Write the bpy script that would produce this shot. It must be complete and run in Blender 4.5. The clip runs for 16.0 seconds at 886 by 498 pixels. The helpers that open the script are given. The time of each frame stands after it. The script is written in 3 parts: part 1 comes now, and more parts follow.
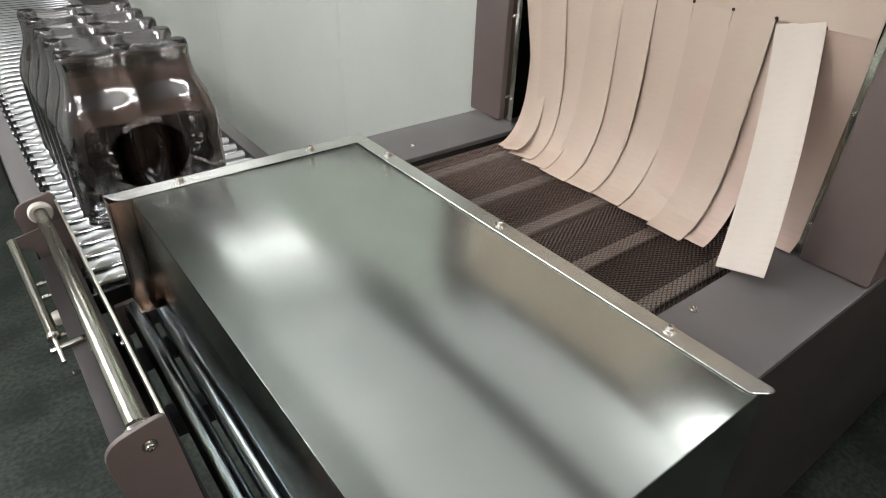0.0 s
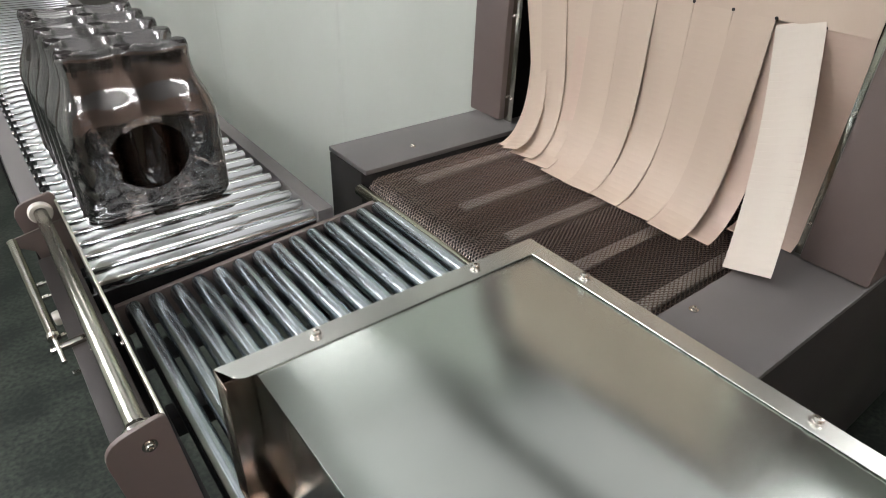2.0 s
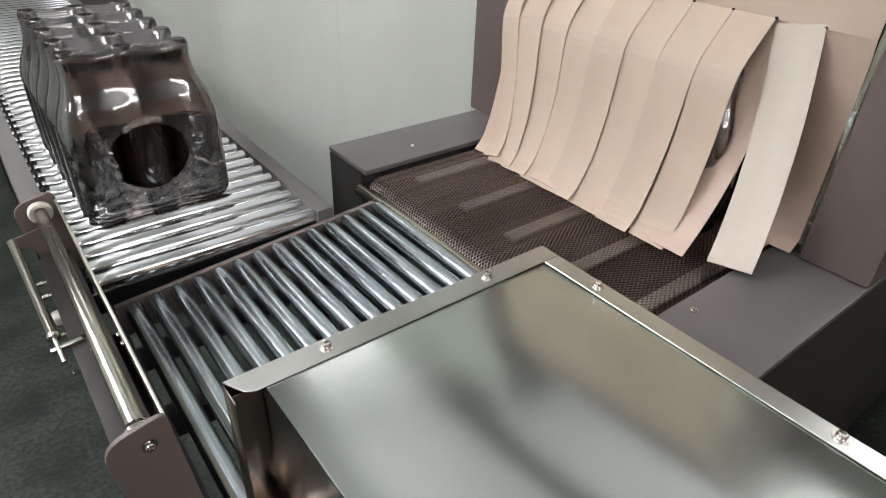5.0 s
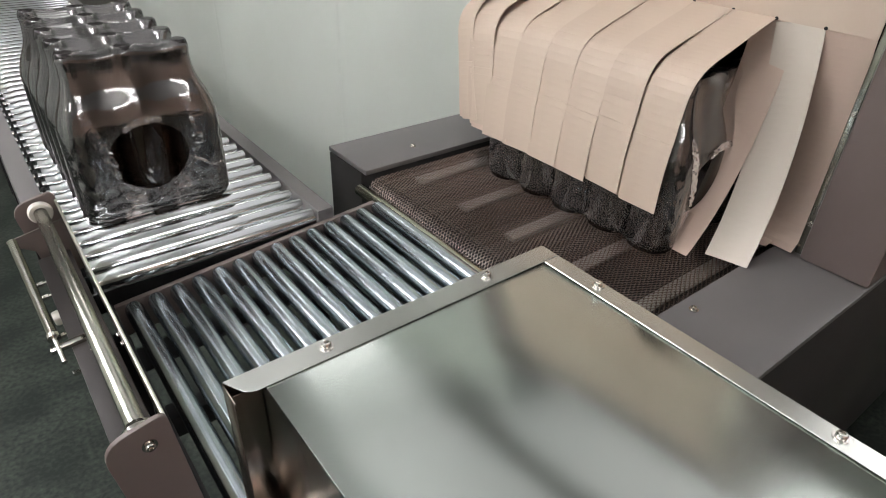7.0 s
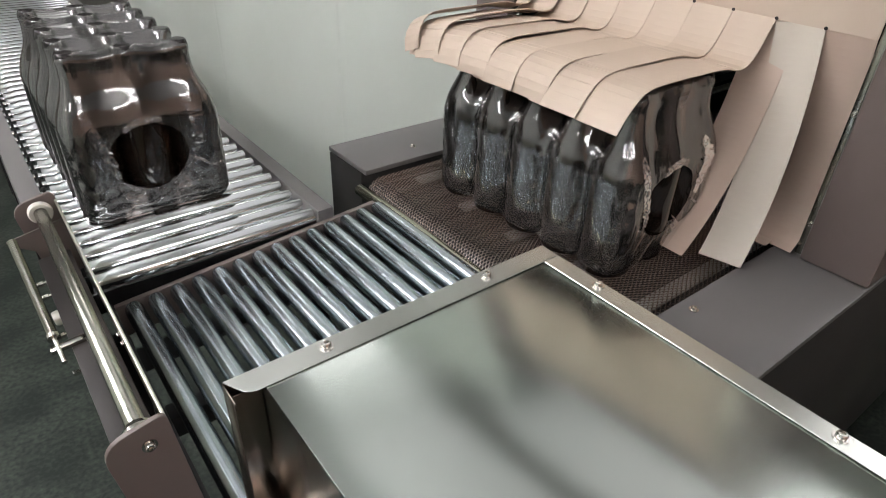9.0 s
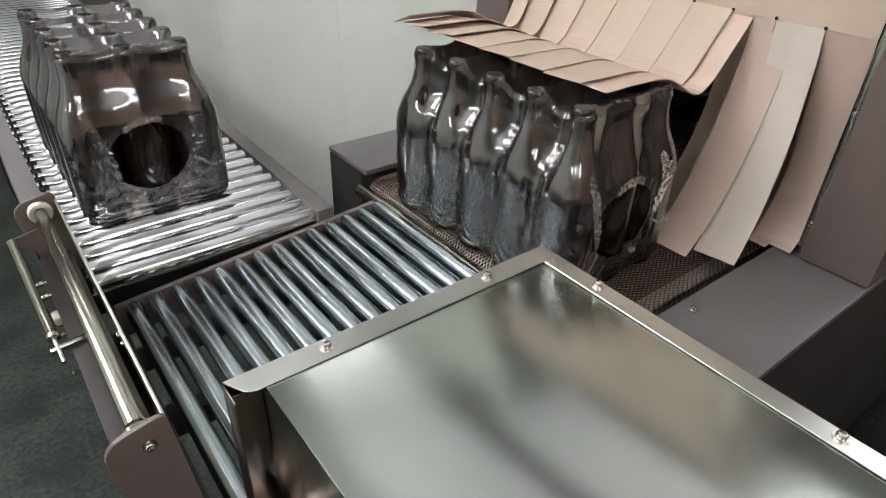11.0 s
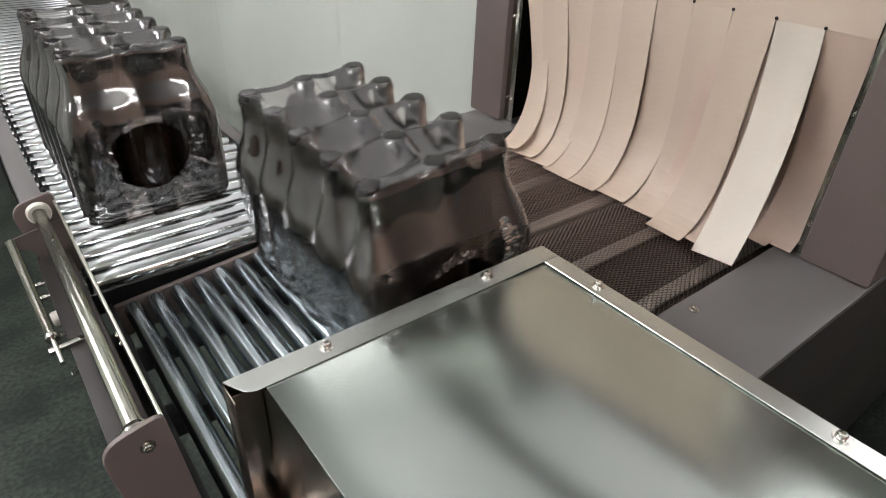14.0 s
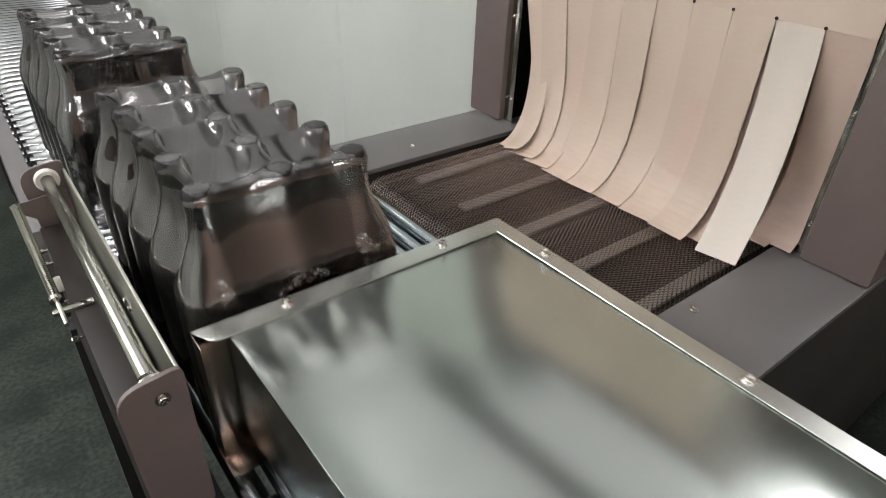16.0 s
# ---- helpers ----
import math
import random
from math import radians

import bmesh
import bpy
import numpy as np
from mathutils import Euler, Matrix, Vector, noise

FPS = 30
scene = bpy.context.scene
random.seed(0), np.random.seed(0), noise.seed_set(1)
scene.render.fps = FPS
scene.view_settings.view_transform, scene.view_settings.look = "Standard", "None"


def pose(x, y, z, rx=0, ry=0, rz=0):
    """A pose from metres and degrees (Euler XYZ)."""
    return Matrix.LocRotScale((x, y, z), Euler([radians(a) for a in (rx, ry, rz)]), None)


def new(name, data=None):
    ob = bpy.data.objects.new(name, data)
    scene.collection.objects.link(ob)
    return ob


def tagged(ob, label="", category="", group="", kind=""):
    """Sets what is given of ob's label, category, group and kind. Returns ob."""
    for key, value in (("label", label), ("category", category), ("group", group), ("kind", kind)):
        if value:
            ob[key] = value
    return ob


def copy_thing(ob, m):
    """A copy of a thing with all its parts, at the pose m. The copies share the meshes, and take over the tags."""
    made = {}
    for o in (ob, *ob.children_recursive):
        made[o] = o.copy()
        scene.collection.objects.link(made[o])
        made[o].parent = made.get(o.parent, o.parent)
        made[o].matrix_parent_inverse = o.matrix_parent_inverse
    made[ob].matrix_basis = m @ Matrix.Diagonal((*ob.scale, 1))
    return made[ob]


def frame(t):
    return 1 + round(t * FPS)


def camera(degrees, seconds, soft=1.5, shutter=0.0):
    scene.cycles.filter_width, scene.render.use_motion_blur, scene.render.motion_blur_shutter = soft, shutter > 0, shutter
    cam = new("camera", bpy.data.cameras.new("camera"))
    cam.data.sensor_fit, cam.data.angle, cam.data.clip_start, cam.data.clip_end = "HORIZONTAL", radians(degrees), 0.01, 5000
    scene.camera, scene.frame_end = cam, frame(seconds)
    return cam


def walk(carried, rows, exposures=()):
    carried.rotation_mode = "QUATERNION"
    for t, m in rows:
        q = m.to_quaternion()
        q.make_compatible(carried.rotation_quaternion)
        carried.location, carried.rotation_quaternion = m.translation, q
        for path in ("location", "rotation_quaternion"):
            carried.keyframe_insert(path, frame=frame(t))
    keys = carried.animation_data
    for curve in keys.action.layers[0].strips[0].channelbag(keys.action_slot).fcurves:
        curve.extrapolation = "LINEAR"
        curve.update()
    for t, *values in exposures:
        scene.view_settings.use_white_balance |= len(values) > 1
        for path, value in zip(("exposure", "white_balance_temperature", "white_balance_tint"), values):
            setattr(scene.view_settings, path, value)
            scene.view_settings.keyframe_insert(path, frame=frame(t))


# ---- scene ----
import functools

SHUTTER = 0.5
cam = camera(71.2, 16.0, 1.0, SHUTTER)
D = 0.085          # one bottle's diameter, the module of all plan numbers below
Z0 = 0.90          # height of the roller tops over the floor
EYE = pose(-0.5920, -0.6670, 1.4604, 57.40, -1.88, -37.56)
walk(cam, [(0.0, EYE), (16.0, EYE)], [(0.0, 0.33), (16.0, 0.33)])


def P(x, y, k=0.0):
    """A point of the plan: x towards the tunnel, y in the push direction, k over the rollers, in modules."""
    return Vector((x * D, y * D, Z0 + k * D))


# ---------------------------------------------------------------- light
world = bpy.data.worlds.new("world")
scene.world = world
world.use_nodes = True
world.node_tree.nodes["Background"].inputs[0].default_value = (0.55, 0.62, 0.60, 1)
world.node_tree.nodes["Background"].inputs[1].default_value = 0.25


# ---------------------------------------------------------------- materials
def material(name):
    m = bpy.data.materials.new(name)
    m.use_nodes = True
    nt = m.node_tree
    return m, nt, nt.nodes["Principled BSDF"]


def node(nt, kind, **values):
    n = nt.nodes.new(kind)
    for key, value in values.items():
        n.inputs[key].default_value = value
    return n


def grain(nt, scale=(1, 1, 1), size=40.0, detail=4.0):
    co = nt.nodes.new("ShaderNodeTexCoord")
    mp = nt.nodes.new("ShaderNodeMapping")
    mp.inputs["Scale"].default_value = scale
    nz = node(nt, "ShaderNodeTexNoise", Scale=size, Detail=detail)
    nt.links.new(co.outputs["Object"], mp.inputs[0])
    nt.links.new(mp.outputs[0], nz.inputs["Vector"])
    return nz.outputs["Fac"]


def ramp(nt, fac, a, b, lo=0.3, hi=0.7):
    r = nt.nodes.new("ShaderNodeValToRGB")
    r.color_ramp.elements[0].position, r.color_ramp.elements[0].color = lo, (*a, 1)
    r.color_ramp.elements[1].position, r.color_ramp.elements[1].color = hi, (*b, 1)
    nt.links.new(fac, r.inputs[0])
    return r.outputs[0]


def bump(nt, bsdf, fac, strength, distance=0.001):
    b = node(nt, "ShaderNodeBump", Strength=strength, Distance=distance)
    nt.links.new(fac, b.inputs["Height"])
    nt.links.new(b.outputs[0], bsdf.inputs["Normal"])


def span(nt, fac, lo, hi):
    r = node(nt, "ShaderNodeMapRange")
    r.inputs["To Min"].default_value, r.inputs["To Max"].default_value = lo, hi
    nt.links.new(fac, r.inputs["Value"])
    return r.outputs[0]


def metal(name, a, b, rough, spread, stretch, size, relief=0.02, metallic=1.0):
    m, nt, p = material(name)
    fine = grain(nt, stretch, size, 5)
    broad = grain(nt, (1, 1, 1), 7, 3)
    nt.links.new(ramp(nt, broad, a, b), p.inputs["Base Color"])
    p.inputs["Metallic"].default_value = metallic
    nt.links.new(span(nt, fine, rough - spread, rough + spread), p.inputs["Roughness"])
    bump(nt, p, fine, relief, 0.0005)
    return m


def paint(name, a, b, rough, size=300, relief=0.05, broad_size=5, spec=0.5):
    m, nt, p = material(name)
    broad = grain(nt, (1, 1, 1), broad_size, 4)
    fine = grain(nt, (1, 1, 1), size, 3)
    nt.links.new(ramp(nt, broad, a, b), p.inputs["Base Color"])
    nt.links.new(span(nt, fine, rough - 0.06, rough + 0.06), p.inputs["Roughness"])
    p.inputs["Specular IOR Level"].default_value = spec
    bump(nt, p, fine, relief, 0.0006)
    return m


STEEL = metal("brushed_stainless", (0.44, 0.485, 0.45), (0.50, 0.54, 0.505), 0.19, 0.05, (3, 160, 3), 6, 0.07)
EDGE = metal("cut_steel", (0.58, 0.60, 0.56), (0.66, 0.67, 0.63), 0.26, 0.02, (3, 90, 3), 6, 0.0)
BRIGHT = metal("polished_steel", (0.60, 0.58, 0.54), (0.68, 0.66, 0.62), 0.12, 0.04, (20, 20, 20), 6, 0.01)
ZINC = metal("zinc_plated_steel", (0.38, 0.43, 0.46), (0.48, 0.53, 0.56), 0.22, 0.03, (20, 1, 20), 5, 0.0)
CHROME = metal("chromed_steel", (0.64, 0.66, 0.67), (0.72, 0.74, 0.75), 0.13, 0.01, (1, 1, 1), 8, 0.0)
def brushed(m, amount):
    """Turns the gloss of a brushed sheet into streaks across the grain."""
    nt = m.node_tree
    t = nt.nodes.new("ShaderNodeTangent")
    t.direction_type, t.axis = "RADIAL", "X"
    p = nt.nodes["Principled BSDF"]
    p.inputs["Anisotropic"].default_value = amount
    nt.links.new(t.outputs[0], p.inputs["Tangent"])


brushed(STEEL, 0.65)
# stainless with the brown it mirrors put into its base colour
REFLECTED_BROWN = metal("stainless_reflected_brown", (0.34, 0.28, 0.24), (0.42, 0.35, 0.30), 0.22, 0.05, (3, 60, 3), 6, 0.02)
WIRE = metal("heat_tinted_wire", (0.30, 0.24, 0.21), (0.50, 0.43, 0.39), 0.28, 0.10, (30, 30, 30), 12, 0.02)
ROD = metal("yellow_passivated_steel", (0.42, 0.42, 0.33), (0.50, 0.49, 0.39), 0.25, 0.06, (40, 2, 40), 6, 0.02)
GREY = paint("grey_powder_coat", (0.130, 0.124, 0.121), (0.150, 0.143, 0.139), 0.42, 700, 0.12)
TAUPE = paint("taupe_powder_coat", (0.148, 0.116, 0.106), (0.168, 0.133, 0.122), 0.42, 700, 0.12)
BLACK = paint("black_painted_steel", (0.012, 0.012, 0.013), (0.022, 0.021, 0.021), 0.45, 400, 0.06, 5, 0.25)
BROWN = paint("brown_bounce_wall", (0.60, 0.43, 0.35), (0.68, 0.50, 0.41), 0.7, 30, 0.05, 1.5)
# grey coat of the side panels with their shade put into the colour
SHADED_GREY = paint("shaded_grey_steel", (0.030, 0.029, 0.028), (0.042, 0.040, 0.038), 0.45, 500, 0.08, 5, 0.3)
UMBER = paint("dark_brown_paint", (0.016, 0.0125, 0.0115), (0.024, 0.019, 0.017), 0.5, 500, 0.08, 5, 0.3)
SATIN = metal("satin_stainless", (0.50, 0.50, 0.42), (0.58, 0.57, 0.49), 0.42, 0.05, (3, 60, 3), 6, 0.02)
SLIDE = metal("worn_bright_slide", (0.56, 0.55, 0.54), (0.66, 0.65, 0.63), 0.40, 0.08, (3, 60, 3), 6, 0.0)
SHAFT = metal("drawn_steel", (0.42, 0.42, 0.36), (0.50, 0.49, 0.43), 0.20, 0.03, (30, 2, 30), 6, 0.0)
NEAR_BLACK = paint("near_black_matte", (0.006, 0.005, 0.004), (0.02, 0.016, 0.013), 0.7, 60, 0.2)
# one fabric: brighter light and a warm pink cast put into two copies' colours
CLOTH_LIT = paint("coated_fabric_lit", (0.60, 0.53, 0.455), (0.66, 0.595, 0.515), 0.5, 900, 0.06, 9)
CLOTH_WARM_CAST = paint("coated_fabric_warm_cast", (0.56, 0.425, 0.345), (0.63, 0.49, 0.405), 0.5, 900, 0.06, 9)
CLOTH = paint("silicone_coated_fabric", (0.52, 0.41, 0.325), (0.60, 0.49, 0.395), 0.55, 900, 0.06, 6)
RUBBER = paint("white_nylon", (0.55, 0.52, 0.47), (0.66, 0.63, 0.58), 0.5)
WALL = paint("pale_plastic_sheet", (0.50, 0.53, 0.48), (0.58, 0.61, 0.56), 0.5, 30, 0.05, 1.2)
ROOM = paint("dull_hall_wall", (0.10, 0.095, 0.085), (0.15, 0.14, 0.125), 0.7, 30, 0.05, 1.5)
PALE = paint("pale_green_bounce_wall", (0.50, 0.53, 0.50), (0.58, 0.61, 0.57), 0.7, 30, 0.05, 1.5)
CEIL = paint("white_ceiling", (0.62, 0.64, 0.62), (0.68, 0.70, 0.68), 0.8, 30, 0.05, 2)


def floor_material():
    m, nt, p = material("sealed_concrete")
    a, b = grain(nt, (1, 1, 1), 5, 8), grain(nt, (1, 1, 1), 70, 10)
    mix = node(nt, "ShaderNodeMath")
    mix.operation = "MULTIPLY"
    nt.links.new(a, mix.inputs[0]), nt.links.new(b, mix.inputs[1])
    nt.links.new(ramp(nt, mix.outputs[0], (0.010, 0.015, 0.012), (0.055, 0.066, 0.053), 0.16, 0.40), p.inputs["Base Color"])
    nt.links.new(span(nt, b, 0.45, 0.7), p.inputs["Roughness"])
    p.inputs["Specular IOR Level"].default_value = 0.3
    bump(nt, p, b, 0.05, 0.001)
    return m


def glass_material():
    m, nt, p = material("dark_brown_glass")
    nt.links.new(ramp(nt, grain(nt, (1, 1, 1), 9, 2), (0.010, 0.006, 0.004), (0.02, 0.012, 0.008)), p.inputs["Base Color"])
    p.inputs["Roughness"].default_value = 0.07
    return m


def film_material():
    """Clear shrink film: gloss over what lies beneath, a faint haze, slight unevenness."""
    m, nt, p = material("shrink_film")
    nt.nodes.remove(p)
    out = nt.nodes["Material Output"]
    clear = node(nt, "ShaderNodeBsdfTransparent")
    clear.inputs["Color"].default_value = (0.92, 0.905, 0.895, 1)
    haze = node(nt, "ShaderNodeBsdfDiffuse")
    haze.inputs["Color"].default_value = (0.46, 0.45, 0.44, 1)
    gloss = node(nt, "ShaderNodeBsdfGlossy", Roughness=0.10)
    gloss.inputs["Color"].default_value = (0.95, 0.93, 0.92, 1)
    b = node(nt, "ShaderNodeBump", Strength=0.02, Distance=0.004)
    nt.links.new(grain(nt, (1, 1, 0.5), 18, 2), b.inputs["Height"])
    nt.links.new(b.outputs[0], gloss.inputs["Normal"])
    fr = node(nt, "ShaderNodeFresnel", IOR=1.6)
    nt.links.new(b.outputs[0], fr.inputs["Normal"])
    amount = span(nt, fr.outputs[0], 0.085, 1.4)
    one, two = nt.nodes.new("ShaderNodeMixShader"), nt.nodes.new("ShaderNodeMixShader")
    one.inputs[0].default_value = 0.022
    nt.links.new(clear.outputs[0], one.inputs[1]), nt.links.new(haze.outputs[0], one.inputs[2])
    nt.links.new(amount, two.inputs[0])
    nt.links.new(one.outputs[0], two.inputs[1]), nt.links.new(gloss.outputs[0], two.inputs[2])
    nt.links.new(two.outputs[0], out.inputs["Surface"])
    return m


def glow_material(name, colour, strength):
    m, nt, p = material(name)
    p.inputs["Base Color"].default_value = (0.8, 0.8, 0.8, 1)
    p.inputs["Emission Color"].default_value = (*colour, 1)
    p.inputs["Emission Strength"].default_value = strength
    return m


FLOOR, GLASS, FILM = floor_material(), glass_material(), film_material()
DIM = glow_material("dimmer_lit_diffuser", (1.0, 0.975, 0.985), 6.5)
PANEL = glow_material("added_soft_glow", (1.0, 0.99, 1.0), 0.44)
TUBE = glow_material("lit_diffuser", (1.0, 0.97, 1.0), 14.6)


# ---------------------------------------------------------------- mesh helpers
def link_mesh(name, bm, mat, smooth=35):
    me = bpy.data.meshes.new(name)
    bm.normal_update()
    bm.to_mesh(me)
    bm.free()
    if smooth:
        me.shade_smooth()
        me.set_sharp_from_angle(angle=radians(smooth))
    me.materials.append(mat)
    return me


def part(name, bm, mat, parent=None, label="", smooth=35):
    ob = new(name, bm if isinstance(bm, bpy.types.Mesh) else link_mesh(name, bm, mat, smooth))
    ob.parent = parent
    return tagged(ob, label)


def thing(name, label, category, at=None, group="", kind=""):
    ob = new(name)
    ob.empty_display_size = 0.05
    if at is not None:
        ob.location = at
    return tagged(ob, label, category, group, kind)


def box(bm, lo, hi, bevel=0.0):
    lo, hi = Vector(lo), Vector(hi)
    m = Matrix.Translation((lo + hi) / 2) @ Matrix.Diagonal((*(hi - lo), 1))
    made = bmesh.ops.create_cube(bm, size=1, matrix=m)["verts"]
    if bevel:
        edges = list({e for v in made for e in v.link_edges})
        bmesh.ops.bevel(bm, geom=edges, offset=bevel, segments=2, affect="EDGES", profile=0.5)
    return bm


def boxed(lo, hi, bevel=0.0):
    return box(bmesh.new(), lo, hi, bevel)


def turned(profile, sides=24, axis="Z", at=(0, 0, 0), bm=None):
    """A body of revolution: rows of (radius, height)."""
    bm = bm or bmesh.new()
    rot = {"Z": Matrix.Identity(4), "Y": Matrix.Rotation(radians(-90), 4, "X"), "X": Matrix.Rotation(radians(90), 4, "Y")}[axis]
    m = Matrix.Translation(at) @ rot
    rings = []
    for r, h in profile:
        if r < 1e-6:
            rings.append([bm.verts.new(m @ Vector((0, 0, h)))])
        else:
            rings.append([bm.verts.new(m @ Vector((r * math.cos(2 * math.pi * i / sides), r * math.sin(2 * math.pi * i / sides), h))) for i in range(sides)])
    for a, b in zip(rings, rings[1:]):
        for i in range(sides):
            j = (i + 1) % sides
            if len(a) == 1:
                bm.faces.new((a[0], b[j], b[i]))
            elif len(b) == 1:
                bm.faces.new((a[i], a[j], b[0]))
            else:
                bm.faces.new((a[i], a[j], b[j], b[i]))
    bmesh.ops.recalc_face_normals(bm, faces=bm.faces)
    return bm


def rod_profile(r, length, chamfer):
    return [(0, 0), (r - chamfer, 0), (r - chamfer * 0.3, chamfer * 0.3), (r, chamfer), (r, length - chamfer), (r - chamfer * 0.3, length - chamfer * 0.3), (r - chamfer, length), (0, length)]


def prism(points, depth, axis="Y", at=(0, 0, 0), bevel=0.0):
    """A plate cut to an outline; points are (u, v): u along x (axis Y) or y (axis X) or x (axis Z)."""
    bm = bmesh.new()

    def place(u, v, w):
        return {"Y": (u, w, v), "X": (w, u, v), "Z": (u, v, w)}[axis]
    lower = [bm.verts.new(Vector(at) + Vector(place(u, v, 0))) for u, v in points]
    upper = [bm.verts.new(Vector(at) + Vector(place(u, v, depth))) for u, v in points]
    bm.faces.new(lower), bm.faces.new(upper[::-1])
    n = len(points)
    for i in range(n):
        bm.faces.new((lower[i], upper[i], upper[(i + 1) % n], lower[(i + 1) % n]))
    bmesh.ops.recalc_face_normals(bm, faces=bm.faces)
    if bevel:
        bmesh.ops.bevel(bm, geom=[e for e in bm.edges if e.calc_face_angle(0) > 1.2], offset=bevel, segments=1, affect="EDGES")
    return bm


def rounded(points, radii, steps=5):
    """Rounds the corners of an outline, each by its own radius."""
    out, n = [], len(points)
    for i, (p, r) in enumerate(zip(points, radii)):
        p = Vector(p)
        a, b = Vector(points[i - 1]) - p, Vector(points[(i + 1) % n]) - p
        if r <= 0:
            out.append(tuple(p))
            continue
        s, e = p + a.normalized() * r, p + b.normalized() * r
        for j in range(steps + 1):
            t = j / steps
            out.append(tuple(s * (1 - t) ** 2 + p * 2 * t * (1 - t) + e * t * t))
    return out


def screw_mesh(name, r=0.0047):
    """A socket-head button screw standing on z = 0, with a washer."""
    bm = turned([(r * 1.5, 0), (r * 1.5, r * 0.25), (r, r * 0.25), (r, r * 0.75), (r * 0.8, r * 1.05), (r * 0.5, r * 1.1), (r * 0.42, r * 0.6), (0, r * 0.6)], 14)
    return link_mesh(name, bm, BRIGHT, 40)


SCREW = screw_mesh("screw")
SMALL_SCREW = screw_mesh("screw", 0.0032)


def screw(parent, at, turn=None, mesh=None):
    ob = part("screw", mesh or SCREW, None, parent)
    ob.matrix_basis = Matrix.Translation(at) @ (turn or Matrix.Identity(4))
    return ob


FACE_LEFT = Matrix.Rotation(radians(-90), 4, "Y")    # a screw that stands on a face towards -x
FACE_NEAR = Matrix.Rotation(radians(90), 4, "X")     # a screw that stands on a face towards -y


# ---------------------------------------------------------------- room
def room():
    x0, x1, y0, y1, h = -3.2, 3.4, -3.2, 4.4, 2.9
    tagged(part("floor", boxed((x0, y0, -0.1), (x1, y1, 0)), FLOOR), "dark greenish sealed concrete floor with mottled stains", "floor", kind="structure")
    # south, east and west are unseen, coloured to bounce light and be mirrored
    for name, lo, hi in (("wall_north", (x0, y1, 0), (x1, y1 + 0.1, h)), ("wall_south", (x0, y0 - 0.1, 0), (x1, y0, h)), ("wall_west", (x0 - 0.1, y0, 0), (x0, y1, h)), ("wall_east", (x1, y0, 0), (x1 + 0.1, y1, h))):
        tagged(part(name, boxed(lo, hi), BROWN if name == "wall_south" else PALE if name in ("wall_east", "wall_west") else ROOM), {"wall_south": "unseen warm brown wall, coloured for reflections and bounce light", "wall_east": "unseen pale green wall, paled for reflections and bounce light", "wall_west": "unseen pale green wall, paled for reflections and bounce light"}.get(name, "plain dull brown-grey hall wall"), "wall", kind="structure")
    tagged(part("ceiling", boxed((x0, y0, h), (x1, y1, h + 0.1)), CEIL), "plain white ceiling", "ceiling", kind="structure")


def sheet_wall():
    """A hanging sheet that closes off the place beside the conveyor, with soft folds and welded seams."""
    a, b, h = Vector((5.1, 5.75, 0)) * D, Vector((2.5, 36.0, 0)) * D, 2.0
    along = (b - a).normalized()
    side = Vector((-along.y, along.x, 0))
    n, length, wave = 320, (b - a).length, random.Random(4)
    phases = [(wave.uniform(2, 11), wave.uniform(0, 6.28), wave.uniform(0.2, 1)) for _ in range(8)]
    bm = bmesh.new()
    cols = []
    for i in range(n + 1):
        s = length * i / n
        off = sum(w * math.sin(f * s + p) for f, p, w in phases) * 0.0035
        off += sum(0.003 * math.exp(-((s - c) / 0.006) ** 2) for c in (0.62, 1.5))
        col = []
        for j in range(9):
            z = 0.02 + (h - 0.02) * j / 8
            more = 0.004 * noise.noise(Vector((s * 4, z * 1.5, 0)))
            col.append([bm.verts.new(a + along * s + side * (off + more + t) + Vector((0, 0, z))) for t in (0.0, -0.004)])
        cols.append(col)
    for c, d in zip(cols, cols[1:]):
        for j in range(8):
            bm.faces.new((c[j][0], c[j + 1][0], d[j + 1][0], d[j][0]))
            bm.faces.new((c[j][1], d[j][1], d[j + 1][1], c[j + 1][1]))
        bm.faces.new((c[8][0], c[8][1], d[8][1], d[8][0]))
    bmesh.ops.recalc_face_normals(bm, faces=bm.faces)
    tagged(part("wall_sheet", bm, WALL), "pale grey-green plastic sheeting with soft vertical folds", "wall", kind="structure")


# an added glowing surface, unseen, there to be mirrored in the pusher's sheet
def glow_panel(at, sx, sy):
    ob = thing("glow_panel", "added unseen glowing panel that brightens the pusher sheet's reflection", "ceiling lamp")
    ob.location = at
    part("frame", boxed((-sx / 2 - 0.02, -sy / 2 - 0.02, 0.0), (sx / 2 + 0.02, sy / 2 + 0.02, 0.06), 0.004), CEIL, ob)
    part("diffuser", boxed((-sx / 2, -sy / 2, -0.012), (sx / 2, sy / 2, 0.0), 0.003), PANEL, ob, "lit diffuser")


